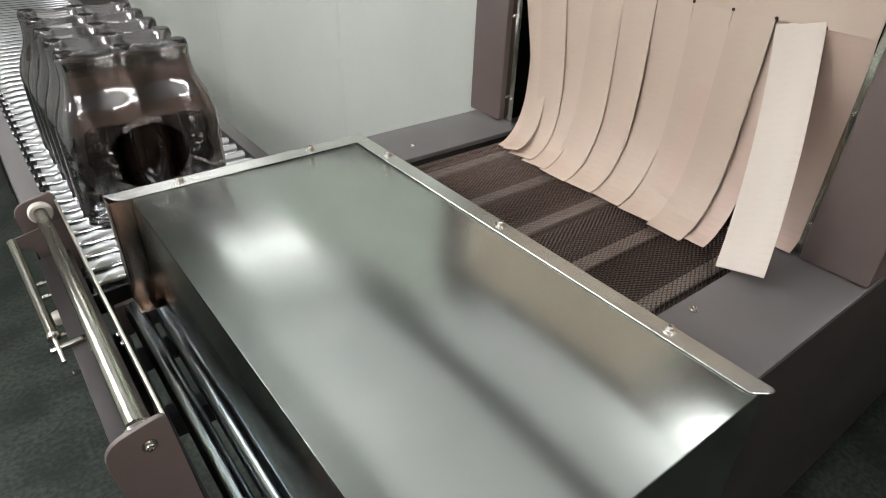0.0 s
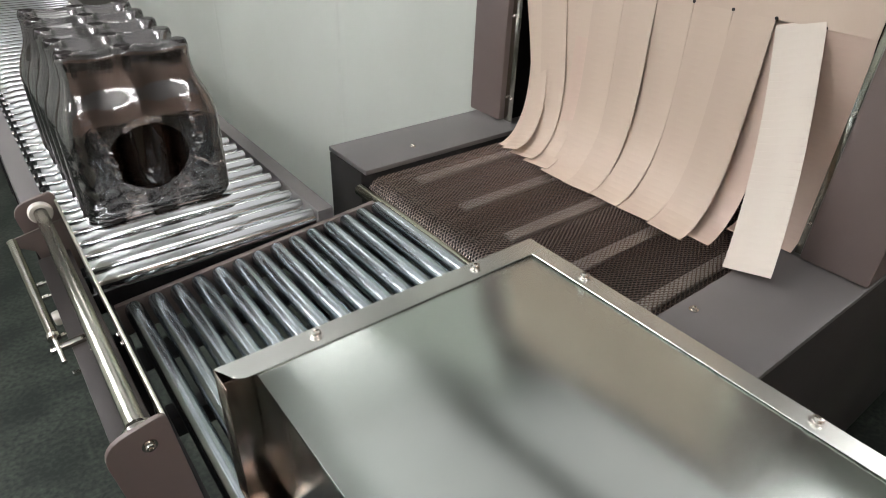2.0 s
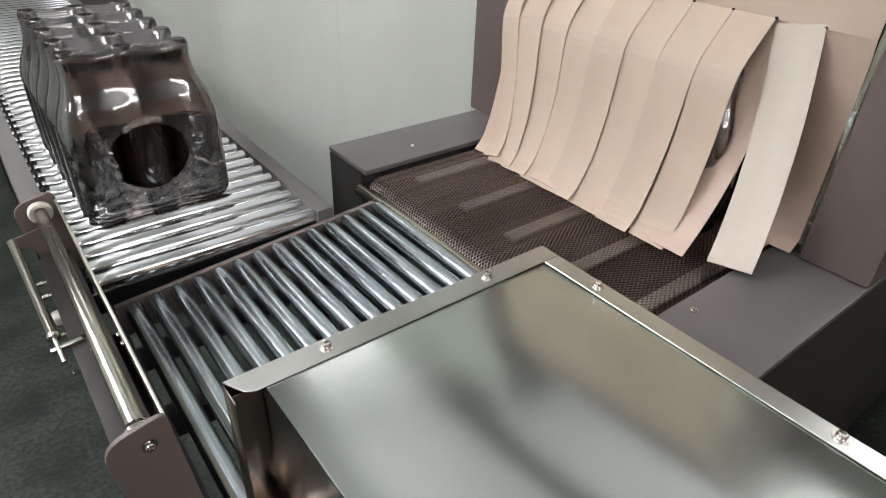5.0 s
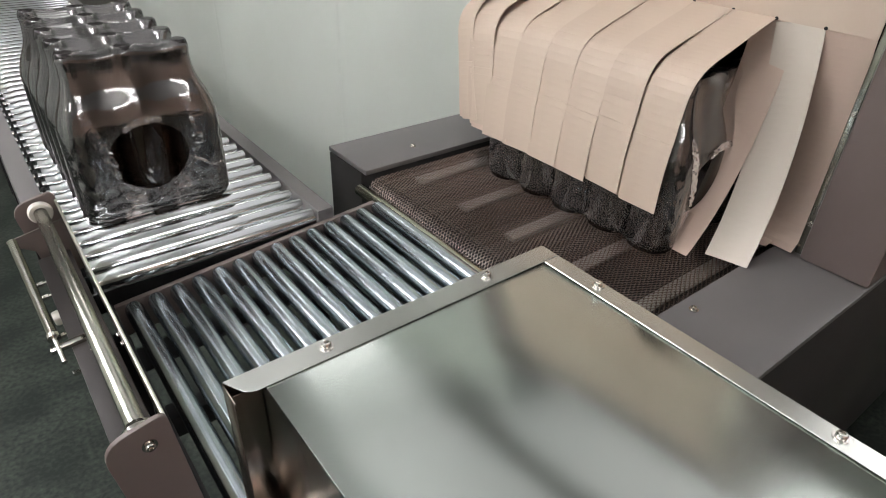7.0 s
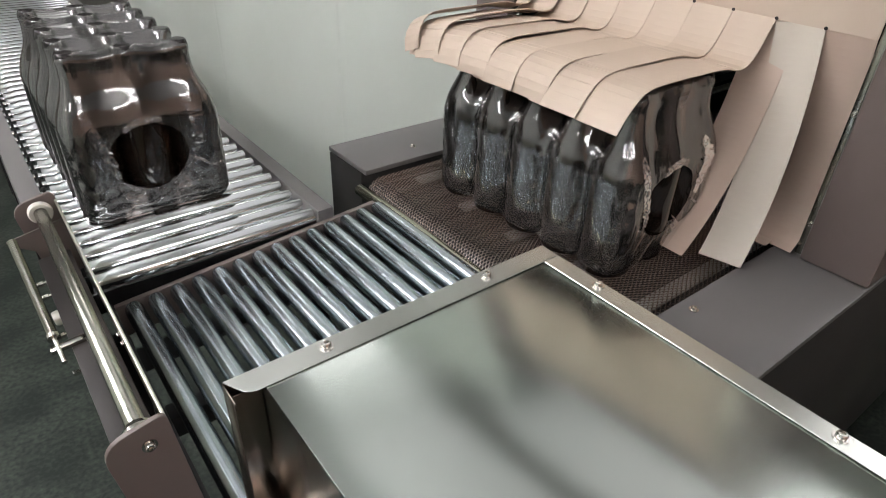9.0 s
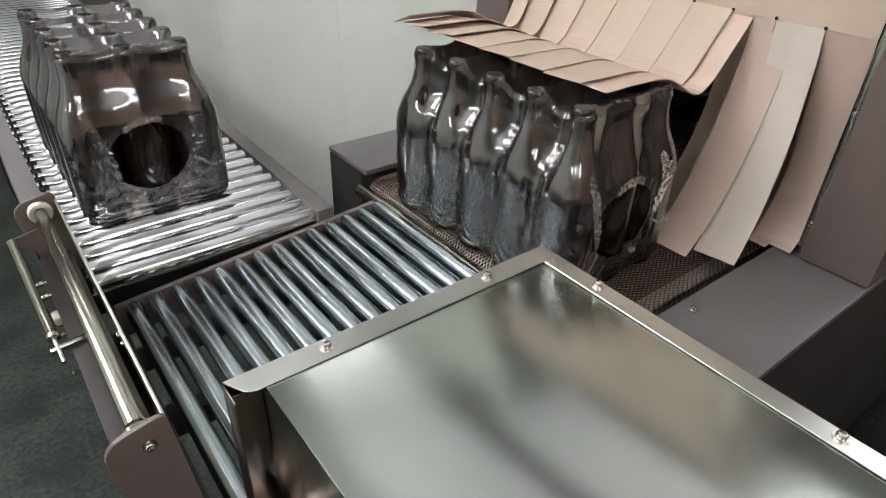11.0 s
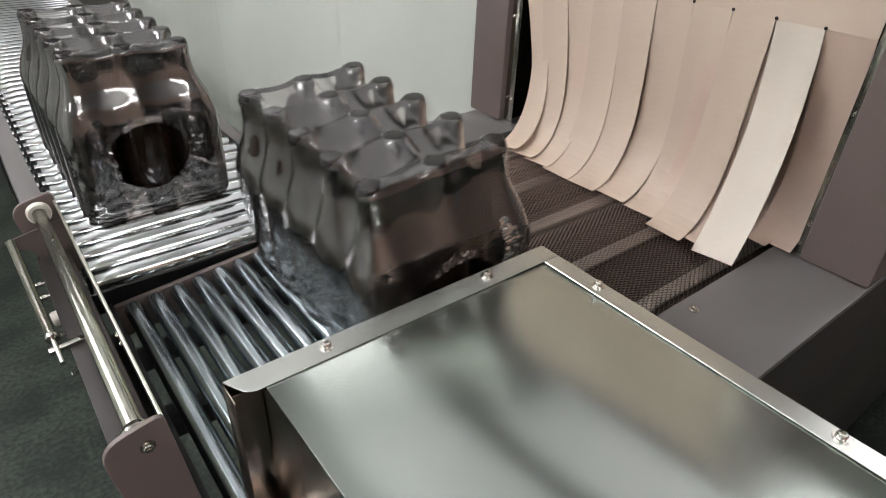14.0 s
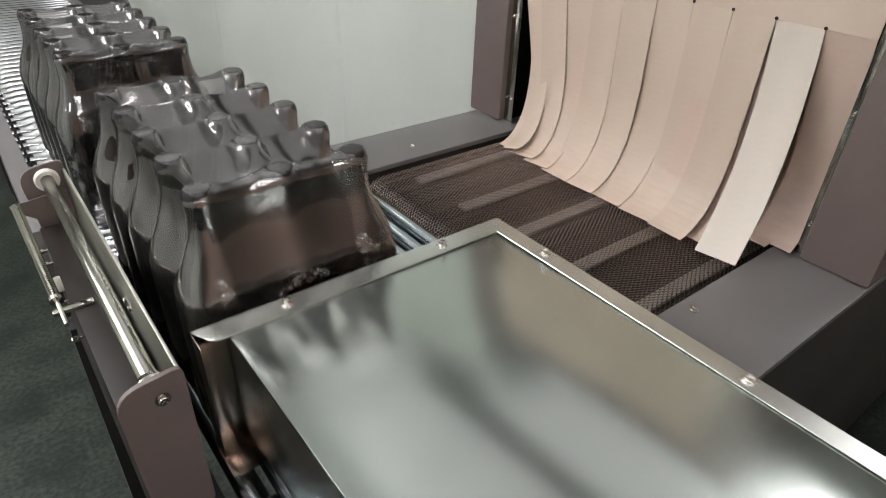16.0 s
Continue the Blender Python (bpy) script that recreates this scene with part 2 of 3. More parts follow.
def ceiling_light(at, length, turn, glow=None):
    """A hanging lamp that lights the ceiling too."""
    ob = thing("ceiling_light", "long hanging lamp with a lit diffuser below and above", "ceiling lamp", group="ceiling lamps")
    ob.matrix_basis = Matrix.Translation(at) @ Matrix.Rotation(radians(turn), 4, "Z")
    part("housing", boxed((-length / 2, -0.13, 0.0), (length / 2, 0.13, 0.03), 0.006), CEIL, ob)
    part("diffuser", boxed((-length / 2 + 0.02, -0.11, -0.015), (length / 2 - 0.02, 0.11, 0.0), 0.004), glow or TUBE, ob, "lit diffuser")
    part("diffuser", boxed((-length / 2 + 0.02, -0.11, 0.03), (length / 2 - 0.02, 0.11, 0.045), 0.004), glow or TUBE, ob, "lit diffuser")
    for x in (-0.5, 0.5):
        part("hanger", turned(rod_profile(0.004, 0.42, 0.001), 8, "Z", (x * length * 0.7, 0, 0.045)), CEIL, ob)


room()
sheet_wall()
for lx, ly, turn in ((-2.3, 2.7, 90), (-2.1, 1.2, 90), (-2.1, -0.3, 90), (-1.3, 1.0, 90)):
    ceiling_light((lx, ly, 2.44), 1.5, turn)
ceiling_light((-0.6, -2.2, 2.44), 1.2, 0)
ceiling_light((0.45, 2.55, 2.44), 1.2, 0, DIM)
ceiling_light((1.80, -0.62, 2.44), 0.8, 0, DIM)
# two added panels; the gap between them leaves a darker band in the reflection
glow_panel((0.10, 0.40, 2.84), 0.90, 2.6)
glow_panel((1.52, 0.10, 2.84), 1.45, 2.2)


# ---------------------------------------------------------------- shrink tunnel
BELT_K = 0.08
COVER_K = 0.27


def tunnel():
    ob = thing("shrink_tunnel", "grey powder-coated shrink tunnel with a heat curtain over its outlet", "packing machine")
    lo, hi = P(0, 0, COVER_K - 0.13).z, P(0, 0, COVER_K).z
    # table covers beside the belt, folded down at the outer sides
    for name, ya, yb, xa, lip in (("table_cover", 3.58, 5.36, -0.20, 3.58), ("table_cover", -5.54, -3.76, 0.35, -3.76)):
        cover = part(name, boxed((xa * D, ya * D, lo), (26 * D, yb * D, hi), 0.002), GREY, ob)
        screw(cover, (1.55 * D, (4.15 if ya > 0 else -4.03) * D, hi))
    # side panels: their shade is in the colour, darker than the covers
    part("side_panel", boxed((-0.20 * D, 3.80 * D, 0.12), (26 * D, 5.34 * D, lo - 0.002), 0.002), SHADED_GREY, ob)
    part("side_panel", boxed((0.35 * D, -5.52 * D, 0.30), (26 * D, -4.0 * D, lo - 0.002), 0.002), SHADED_GREY, ob)
    part("lower_frame", boxed((0.6 * D, -3.95 * D, 0.20), (26 * D, 3.75 * D, 0.72), 0.004), BLACK, ob)
    for x in (0.1, 2.0):
        for y in (-0.42, 0.42):
            part("leg", boxed((x, y - 0.03, 0), (x + 0.06, y + 0.03, 0.32), 0.003), BLACK, ob)
    # hood: two cheeks, roof, back
    top = 1.62
    for ya, yb in ((4.28, 5.56), (-5.54, -4.28)):
        part("hood_cheek", boxed((4.60 * D, ya * D, hi + 0.0015), (26 * D, yb * D, top), 0.006), TAUPE, ob)
    part("hood_roof", boxed((4.62 * D, -5.52 * D, top + 0.001), (26 * D, 5.54 * D, top + 0.03), 0.004), TAUPE, ob)
    part("hood_front", boxed((4.60 * D, -4.27 * D, 1.57), (4.60 * D + 0.03, 4.27 * D, top - 0.001), 0.003), TAUPE, ob)
    # near-black lining on the hood's inner faces
    part("lining", boxed((20 * D, -4.27 * D, hi), (20 * D + 0.01, 4.27 * D, top - 0.002)), NEAR_BLACK, ob)
    part("lining", boxed((4.9 * D, -4.27 * D, 1.58), (20 * D, 4.27 * D, 1.59)), NEAR_BLACK, ob)
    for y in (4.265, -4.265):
        part("lining", boxed((5.0 * D, y * D - 0.001, hi), (20 * D, y * D + 0.001, 1.58)), NEAR_BLACK, ob)
    # stainless clamp strips of the curtain
    for ya, yb in ((3.96, 4.275), (-4.275, -4.13)):
        strip = part("clamp_strip", boxed((4.78 * D, ya * D, hi + 0.002), (4.78 * D + 0.002, yb * D, 1.57), 0.0008), SHAFT, ob, "stainless clamp strip")
        for k in (0.95, 3.10, 5.2):
            for y in ((ya + 0.10, yb - 0.04) if ya > 0 else (ya + 0.07,)):
                screw(strip, (4.78 * D, y * D, Z0 + k * D), FACE_LEFT, SMALL_SCREW)
    # transfer bar before the belt
    part("transfer_bar", turned(rod_profile(0.15 * D, 7.4 * D, 0.002), 24, "Y", (-0.36 * D, -3.8 * D, Z0 - 0.17 * D)), ROD, ob, "dull yellowish steel transfer bar")
    part("nose_roller", turned(rod_profile(0.30 * D, 7.3 * D, 0.002), 24, "Y", (0.14 * D, -3.75 * D, Z0 + (BELT_K - 0.38) * D)), BLACK, ob)
    part("bed_plate", boxed((0.3 * D, -3.75 * D, Z0 + (BELT_K - 0.32) * D), (20 * D, 3.57 * D, Z0 + (BELT_K - 0.20) * D)), BLACK, ob)
    for y in (-3.25, -1.73, -0.15, 1.38, 3.05):
        part("support_bar", boxed((0.95 * D, (y - 0.15) * D, Z0 + (BELT_K - 0.198) * D), (20 * D, (y + 0.15) * D, Z0 + (BELT_K - 0.11) * D), 0.001), SLIDE, ob, "bright steel slide bar under the belt")
    return ob


TUNNEL = tunnel()


def spiral_wire(pitch, r):
    """One flattened spiral of the belt, running across it."""
    bm = bmesh.new()
    y0, y1 = -3.74 * D, 3.55 * D
    turns = int((y1 - y0) / pitch)
    steps = 6
    pts = []
    for i in range(turns * steps + 1):
        a = 2 * math.pi * i / steps
        pts.append(Vector((0.052 * D * math.cos(a), y0 + pitch * i / steps, 0.020 * D * math.sin(a))))
    prev = None
    for i, p in enumerate(pts):
        tan = (pts[min(i + 1, len(pts) - 1)] - pts[max(i - 1, 0)]).normalized()
        u = tan.cross(Vector((0, 0.3, 1))).normalized()
        v = tan.cross(u)
        ring = [bm.verts.new(p + (u * math.cos(a) + v * math.sin(a)) * r) for a in (0.0, 2.094, 4.189)]
        if prev:
            for j in range(3):
                bm.faces.new((prev[j], prev[(j + 1) % 3], ring[(j + 1) % 3], ring[j]))
        prev = ring
    return link_mesh("spiral_wire", bm, WIRE, 80)


ROW_STEP = 0.072 * D
BELT_SPEED = 0.70 * D     # metres a second
BELT = thing("mesh_belt", "brown heat-tinted woven wire conveyor belt", "conveyor belt")
ROW = spiral_wire(0.082 * D, 0.00072)


def belt_pose(s, shift):
    """A spiral's place s metres up the belt from the nose: flat, then round the nose, then back underneath."""
    nose, rad = 0.14 * D, 0.36 * D
    z = Z0 + (BELT_K - 0.02) * D
    if s >= 0:
        return Matrix.Translation((nose + s, shift, z))
    a = -s / rad
    if a <= math.pi:
        return Matrix.Translation((nose - rad * math.sin(a), shift, z - rad * (1 - math.cos(a)))) @ Matrix.Rotation(-a, 4, "Y")
    return Matrix.Translation((nose - s - math.pi * rad, shift, z - 2 * rad)) @ Matrix.Rotation(-math.pi, 4, "Y")


SPIRALS = []
for i in range(255):
    s, shift = i * ROW_STEP - 0.9 * D, (i % 2) * 0.041 * D
    wire = part("spiral_wire", ROW, None, BELT)
    wire.matrix_basis = belt_pose(s, shift)
    SPIRALS.append((wire, s, shift))


# ---------------------------------------------------------------- outfeed roller conveyor
def outfeed():
    ob = thing("roller_conveyor", "long powered outfeed conveyor with bright chromed rollers and grey rails", "conveyor")
    ya, yb = 2.85 * D, 33 * D
    # rails: channel sections with a top lip
    for side, xa, xb in ((1, -1.85, -1.48), (-1, -6.85, -6.42)):
        bm = boxed((xa * D, ya if side > 0 else 5.2 * D, Z0 - 0.11), (xb * D, yb, Z0 + 0.05 * D), 0.002)
        part("side_rail", bm, GREY, ob)
    r = 0.205 * D
    bm = turned([(0, 0), (0.08 * D, 0), (0.08 * D, 0.28 * D), (r * 0.80, 0.29 * D), (r * 0.82, 0.50 * D), (r, 0.60 * D), (r, 4.62 * D), (0.10 * D, 4.64 * D), (0.10 * D, 4.7 * D)], 24, "X")
    mesh = link_mesh("roller", bm, CHROME, 40)
    for i in range(56):
        roller = part("roller", mesh, None, ob)
        roller.location = (-6.50 * D, (3.12 + 0.535 * i) * D, Z0 - r)
    # drive chain sprockets by the left rail
    sprocket = link_mesh("sprocket", turned([(0, 0), (0.17 * D, 0), (0.17 * D, 0.06 * D), (0, 0.06 * D)], 10, "X"), BLACK, 30)
    for i in range(40):
        s = part("sprocket", sprocket, None, ob)
        s.location = (-6.36 * D, (3.12 + 0.535 * i) * D, Z0 - r)
    for y in (0.32, 1.5, 2.7):
        for x in (-1.66, -6.62):
            part("leg", boxed((x * D - 0.02, y - 0.02, 0), (x * D + 0.02, y + 0.02, Z0 - 0.11), 0.002), BLACK, ob)
    part("cross_beam", boxed((-6.42 * D, 0.30, Z0 - 0.10), (-1.85 * D, 0.34, Z0 - 0.06), 0.002), BLACK, ob)
    return ob


outfeed()

# ---------------------------------------------------------------- tilting gravity bed
PIVOT = Vector((-0.50 * D, 0, Z0 - 1.25 * D))
DOWN = 5.16          # degrees by which the bed dips while it waits


def tilt(degrees):
    """The bed's pose at an angle of dip; all its parts are built level."""
    return Matrix.Translation(PIVOT) @ Matrix.Rotation(radians(-degrees), 4, "Y")


def bed():
    ob = thing("tilting_roller_bed", "tilting bed of dull zinc-plated gravity rollers between brown rails", "conveyor")
    o = -PIVOT
    ya, yb = -4.6 * D, 2.86 * D
    for y0, y1 in ((2.74 * D, 2.86 * D), (-4.72 * D, -4.60 * D)):
        part("side_rail", boxed(Vector((-6.0 * D, y0, Z0 - 0.8 * D)) + o, Vector((-0.12 * D, y1, Z0 - 0.10 * D)) + o, 0.001), TAUPE, ob)
    r = 0.165 * D
    bm = turned([(0, 0), (0.07 * D, 0), (0.07 * D, 0.05 * D), (r * 0.55, 0.06 * D), (r * 0.86, 0.09 * D), (r, 0.17 * D), (r, 7.15 * D), (r * 0.86, 7.23 * D), (r * 0.55, 7.26 * D), (0.07 * D, 7.27 * D), (0.07 * D, 7.33 * D), (0, 7.33 * D)], 24, "Y")
    mesh = link_mesh("roller", bm, ZINC, 40)
    for i in range(14):
        roller = part("roller", mesh, None, ob)
        roller.location = Vector((-(0.41 + 0.4085 * i) * D, -4.6 * D, Z0 - r)) + o
    # rails and cross plate under the rollers
    part("cross_plate", boxed(Vector((-6.0 * D, 1.35 * D, Z0 - 0.62 * D)) + o, Vector((-0.2 * D, 1.95 * D, Z0 - 0.56 * D)) + o), BLACK, ob)
    part("cross_plate", boxed(Vector((-6.0 * D, -3.8 * D, Z0 - 0.62 * D)) + o, Vector((-0.2 * D, -2.6 * D, Z0 - 0.56 * D)) + o), BLACK, ob)
    part("end_rail", boxed(Vector((-6.12 * D, -4.7 * D, Z0 - 0.8 * D)) + o, Vector((-6.02 * D, 2.86 * D, Z0 - 0.06 * D)) + o, 0.001), BLACK, ob)
    return ob


def coil(length, radius, turns, wire):
    bm = bmesh.new()
    steps, prev = 10, None
    n = turns * steps
    for i in range(n + 1):
        a = 2 * math.pi * i / steps
        c = Vector((radius * math.cos(a), radius * math.sin(a), length * i / n))
        out = Vector((math.cos(a), math.sin(a), 0))
        ring = [bm.verts.new(c + out * wire * math.cos(b) + Vector((0, 0, wire * math.sin(b)))) for b in (0, 1.571, 3.142, 4.712)]
        if prev:
            for j in range(4):
                bm.faces.new((prev[j], prev[(j + 1) % 4], ring[(j + 1) % 4], ring[j]))
        prev = ring
    return bm


def between(a, b):
    """The pose that carries the z axis from a towards b."""
    a, b = Vector(a), Vector(b)
    return Matrix.Translation(a) @ (b - a).to_track_quat("Z", "Y").to_matrix().to_4x4()


def stop():
    ob = thing("spring_stop", "spring-loaded stop with a steel rod between brown end brackets", "machine stop")

    def q(x, y, k):
        return P(x, y, k) - PIVOT
    # long stop plate, bent outwards at its lower edge
    y0, y1 = -2.42, 3.72
    part("stop_plate", boxed(q(-6.14, y0, 0.10), q(-6.10, y1, 1.90), 0.0008), SATIN, ob, "satin stainless stop plate")
    part("rod", turned(rod_profile(0.105 * D, (3.48 + 2.42) * D, 0.001), 20, "Y", q(-6.40, -2.42, 1.80)), SHAFT, ob, "drawn steel rod")
    part("collar", turned([(0.11 * D, 0), (0.17 * D, 0), (0.19 * D, 0.03 * D), (0.19 * D, 0.10 * D), (0.11 * D, 0.12 * D)], 20, "Y", q(-6.40, 3.38, 1.80)), RUBBER, ob, "white nylon collar")
    part("collar", turned([(0.11 * D, 0), (0.17 * D, 0), (0.19 * D, 0.03 * D), (0.17 * D, 0.10 * D), (0.11 * D, 0.12 * D)], 20, "Y", q(-6.40, -2.44, 1.80)), BRIGHT, ob)
    # end brackets
    for y, low in ((-2.56, -3.2), (3.55, 0.4)):
        pts = rounded([(-6.80, 1.98), (-6.10, 2.06), (-6.10, low), (-6.66, low)], [0.30, 0.12, 0.02, 0.02], 6)
        pts = [(u * D, v * D) for u, v in pts]
        br = part("end_bracket", prism(pts, 0.07 * D, "Y", Vector((0, y * D, Z0)) - PIVOT, 0.0006), TAUPE, ob, "brown painted end bracket")
        if y < 0:
            screw(br, q(-6.36, y, 1.74), FACE_NEAR)
    # black carrier plate under the rod
    part("carrier_plate", boxed(q(-6.75, -2.2, -1.3), q(-6.24, 3.3, 1.05), 0.001), UMBER, ob, "dark brown painted carrier plate")
    part("support_arm", boxed(q(-6.60, -2.4, -3.0), q(-6.30, -2.1, 1.0), 0.001), BLACK, ob)
    part("bolt", turned([(0.0, 0), (0.10 * D, 0.0), (0.12 * D, 0.03 * D), (0.12 * D, 0.10 * D), (0.0, 0.10 * D)], 14, "X", q(-6.85, 1.6, 0.92)), RUBBER, ob)
    hexagon = link_mesh("bolt", turned([(0, 0), (0.045 * D, 0), (0.05 * D, 0.01 * D), (0.05 * D, 0.09 * D), (0.028 * D, 0.095 * D), (0.028 * D, 0.15 * D), (0, 0.15 * D)], 6, "X"), BRIGHT, 20)
    for y, k in ((2.75, 0.90), (2.45, 0.82), (1.55, 0.62), (0.72, 0.48)):
        hex_bolt = part("bolt", hexagon, None, ob, "small hexagon bolt")
        hex_bolt.location = q(-6.90, y, k)
    # spring: tab, hook, coil, adjuster
    a, b = q(-6.96, 3.30, 1.52), q(-6.90, 0.62, 1.12)
    pts = rounded([(-7.05, 1.52), (-6.15, 1.62), (-6.15, 1.10), (-6.60, 1.10), (-7.02, 1.44)], [0.03, 0, 0.02, 0.1, 0.03])
    part("spring_tab", prism([(u * D, v * D) for u, v in pts], 0.03 * D, "Y", Vector((0, 3.34 * D, Z0)) - PIVOT), TAUPE, ob)
    sp = part("spring", coil((b - a).length * 0.9, 0.058 * D, 46, 0.016 * D), SHAFT, ob, "steel tension spring")
    sp.matrix_basis = between(a, b)
    adj = part("adjuster", turned([(0, 0), (0.09 * D, 0.03 * D), (0.09 * D, 0.1 * D), (0.035 * D, 0.12 * D), (0.035 * D, 0.62 * D), (0, 0.62 * D)], 12), BRIGHT, ob)
    adj.matrix_basis = between(a + (b - a) * 0.9, b + (b - a))
    part("spring_arm", boxed(b + Vector((-0.10 * D, -0.06 * D, -0.07 * D)), b + Vector((0.42 * D, 0.06 * D, 0.0)), 0.0008), BRIGHT, ob)
    for y in (0.06, -0.16):
        screw(ob, q(-6.14, y, 1.30), FACE_LEFT, SMALL_SCREW)
    return ob


BED, STOP = bed(), stop()


def stand():
    ob = thing("conveyor_stand", "black welded steel stand under the tilting bed", "machine frame")
    part("side_plate", boxed(P(-6.42, -3.2, -2.6), P(-6.30, 2.6, -1.25), 0.002), BLACK, ob)
    for y in (-4.2, 2.5):
        for x in (-6.45, -1.3):
            part("leg", boxed((x * D, y * D, 0), (x * D + 0.04, y * D + 0.04, Z0 - 1.3 * D), 0.002), BLACK, ob)
    part("cross_beam", boxed((-6.0 * D, 2.5 * D, 0.55), (-1.3 * D, 2.5 * D + 0.04, 0.60), 0.002), BLACK, ob)
    return ob


stand()


# ---------------------------------------------------------------- pusher
def pusher():
    """Built at rest; it slides in +y."""
    ob = thing("pusher", "brushed stainless pusher hood with screwed edge flanges", "machine pusher")
    top = Z0 + 2.02 * D
    xl, xr, y1, y0 = -5.52, -1.30, -2.99, -11.15
    hood = bmesh.new()
    box(hood, (xl * D, y0 * D, top - 0.0022), (xr * D - 0.012, y1 * D - 0.012, top - 0.0002), 0.0006)
    part("top_sheet", hood, STEEL, ob)
    part("side_sheet", boxed((xl * D, y0 * D, Z0 + 0.55 * D), (xl * D + 0.0015, y1 * D - 0.014, top - 0.0032)), STEEL, ob)
    part("side_sheet", boxed((xr * D - 0.0015, y0 * D, Z0 + 0.2 * D), (xr * D, y1 * D - 0.014, top - 0.002)), STEEL, ob)
    part("back_sheet", boxed((xl * D + 0.002, y0 * D, Z0 - 3 * D), (xr * D - 0.002, y0 * D + 0.0015, top - 0.0032)), STEEL, ob)
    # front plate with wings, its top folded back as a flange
    part("front_plate", boxed((-5.86 * D, y1 * D - 0.0015, Z0 + 0.10 * D), (xr * D, y1 * D, top - 0.0005), 0.0005), REFLECTED_BROWN, ob)
    pts = rounded([(-5.86, y1), (xr, y1), (xr, y1 - 0.31), (-5.52, y1 - 0.31), (-5.70, y1 - 0.31)], [0.02, 0.02, 0.0, 0.0, 0.12])
    part("front_flange", prism([(u * D, v * D) for u, v in pts], 0.0012, "Z", (0, 0, top), 0.0004), EDGE, ob)
    pts = rounded([(xr, y1 - 0.315), (xr, y0 - 0.08), (xr - 0.10, y0 - 0.08), (xr - 0.27, y0 + 0.06), (xr - 0.27, y1 - 0.315)], [0, 0.05, 0.05, 0.05, 0])
    part("side_flange", prism([(u * D, v * D) for u, v in pts], 0.0012, "Z", (0, 0, top), 0.0004), EDGE, ob)
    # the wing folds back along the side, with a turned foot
    part("wing", boxed((-5.86 * D, y1 * D - 0.34 * D, Z0 + 0.30 * D), (-5.86 * D + 0.0012, y1 * D - 0.002, top - 0.0005), 0.0004), REFLECTED_BROWN, ob)
    part("wing_rib", boxed((-5.85 * D, y1 * D - 0.20 * D, Z0 + 0.12 * D), (-5.53 * D, y1 * D - 0.19 * D, top - 0.004), 0.0003), REFLECTED_BROWN, ob)
    part("foot", boxed((-5.86 * D, y1 * D - 0.55 * D, Z0 + 0.10 * D), (-5.40 * D, y1 * D - 0.002, Z0 + 0.13 * D), 0.0005), REFLECTED_BROWN, ob)
    for x in (-4.74, -2.43):
        screw(ob, (x * D, (y1 - 0.13) * D, top + 0.0012))
    for y in (-4.09, -7.08, -10.0):
        screw(ob, ((xr - 0.10) * D, y * D, top + 0.0012))
    part("push_arm", boxed((-5.3 * D, -12 * D, Z0 + 0.45 * D), (-4.9 * D, -3.3 * D, Z0 + 0.75 * D), 0.002), BLACK, ob)
    screw(ob, (-5.3 * D, -4.1 * D, Z0 + 0.6 * D), FACE_LEFT)
    return ob


PUSHER = pusher()


# ---------------------------------------------------------------- bottle packs
CAP_TOP = 3.36


BOTTLE_ROWS = [(0, 0.03), (0.40, 0.03), (0.46, 0.0), (0.485, 0.06), (0.485, 1.85), (0.475, 1.98), (0.44, 2.14), (0.37, 2.33), (0.285, 2.52), (0.215, 2.70), (0.178, 2.88), (0.165, 3.05), (0.16, 3.16), (0.175, 3.18), (0.175, 3.24), (0.15, 3.26), (0, 3.26)]


def bottle_mesh():
    return link_mesh("bottle", turned([(r * D, h * D) for r, h in BOTTLE_ROWS], 28), GLASS, 50)


def cap_mesh():
    bm = turned([(r * D, h * D) for r, h in [(0.19, 3.19), (0.195, 3.22), (0.175, 3.32), (0.15, 3.352), (0, 3.36)]], 21)
    return link_mesh("cap", bm, CAPS, 30)


CAPS = metal("dark_crown_cap", (0.03, 0.028, 0.028), (0.06, 0.055, 0.055), 0.25, 0.08, (1, 1, 1), 60, 0.05, 0.7)
BOTTLE, CAP = bottle_mesh(), cap_mesh()


def smooth(a, b, x):
    t = min(1.0, max(0.0, (x - a) / (b - a)))
    return t * t * (3 - 2 * t)


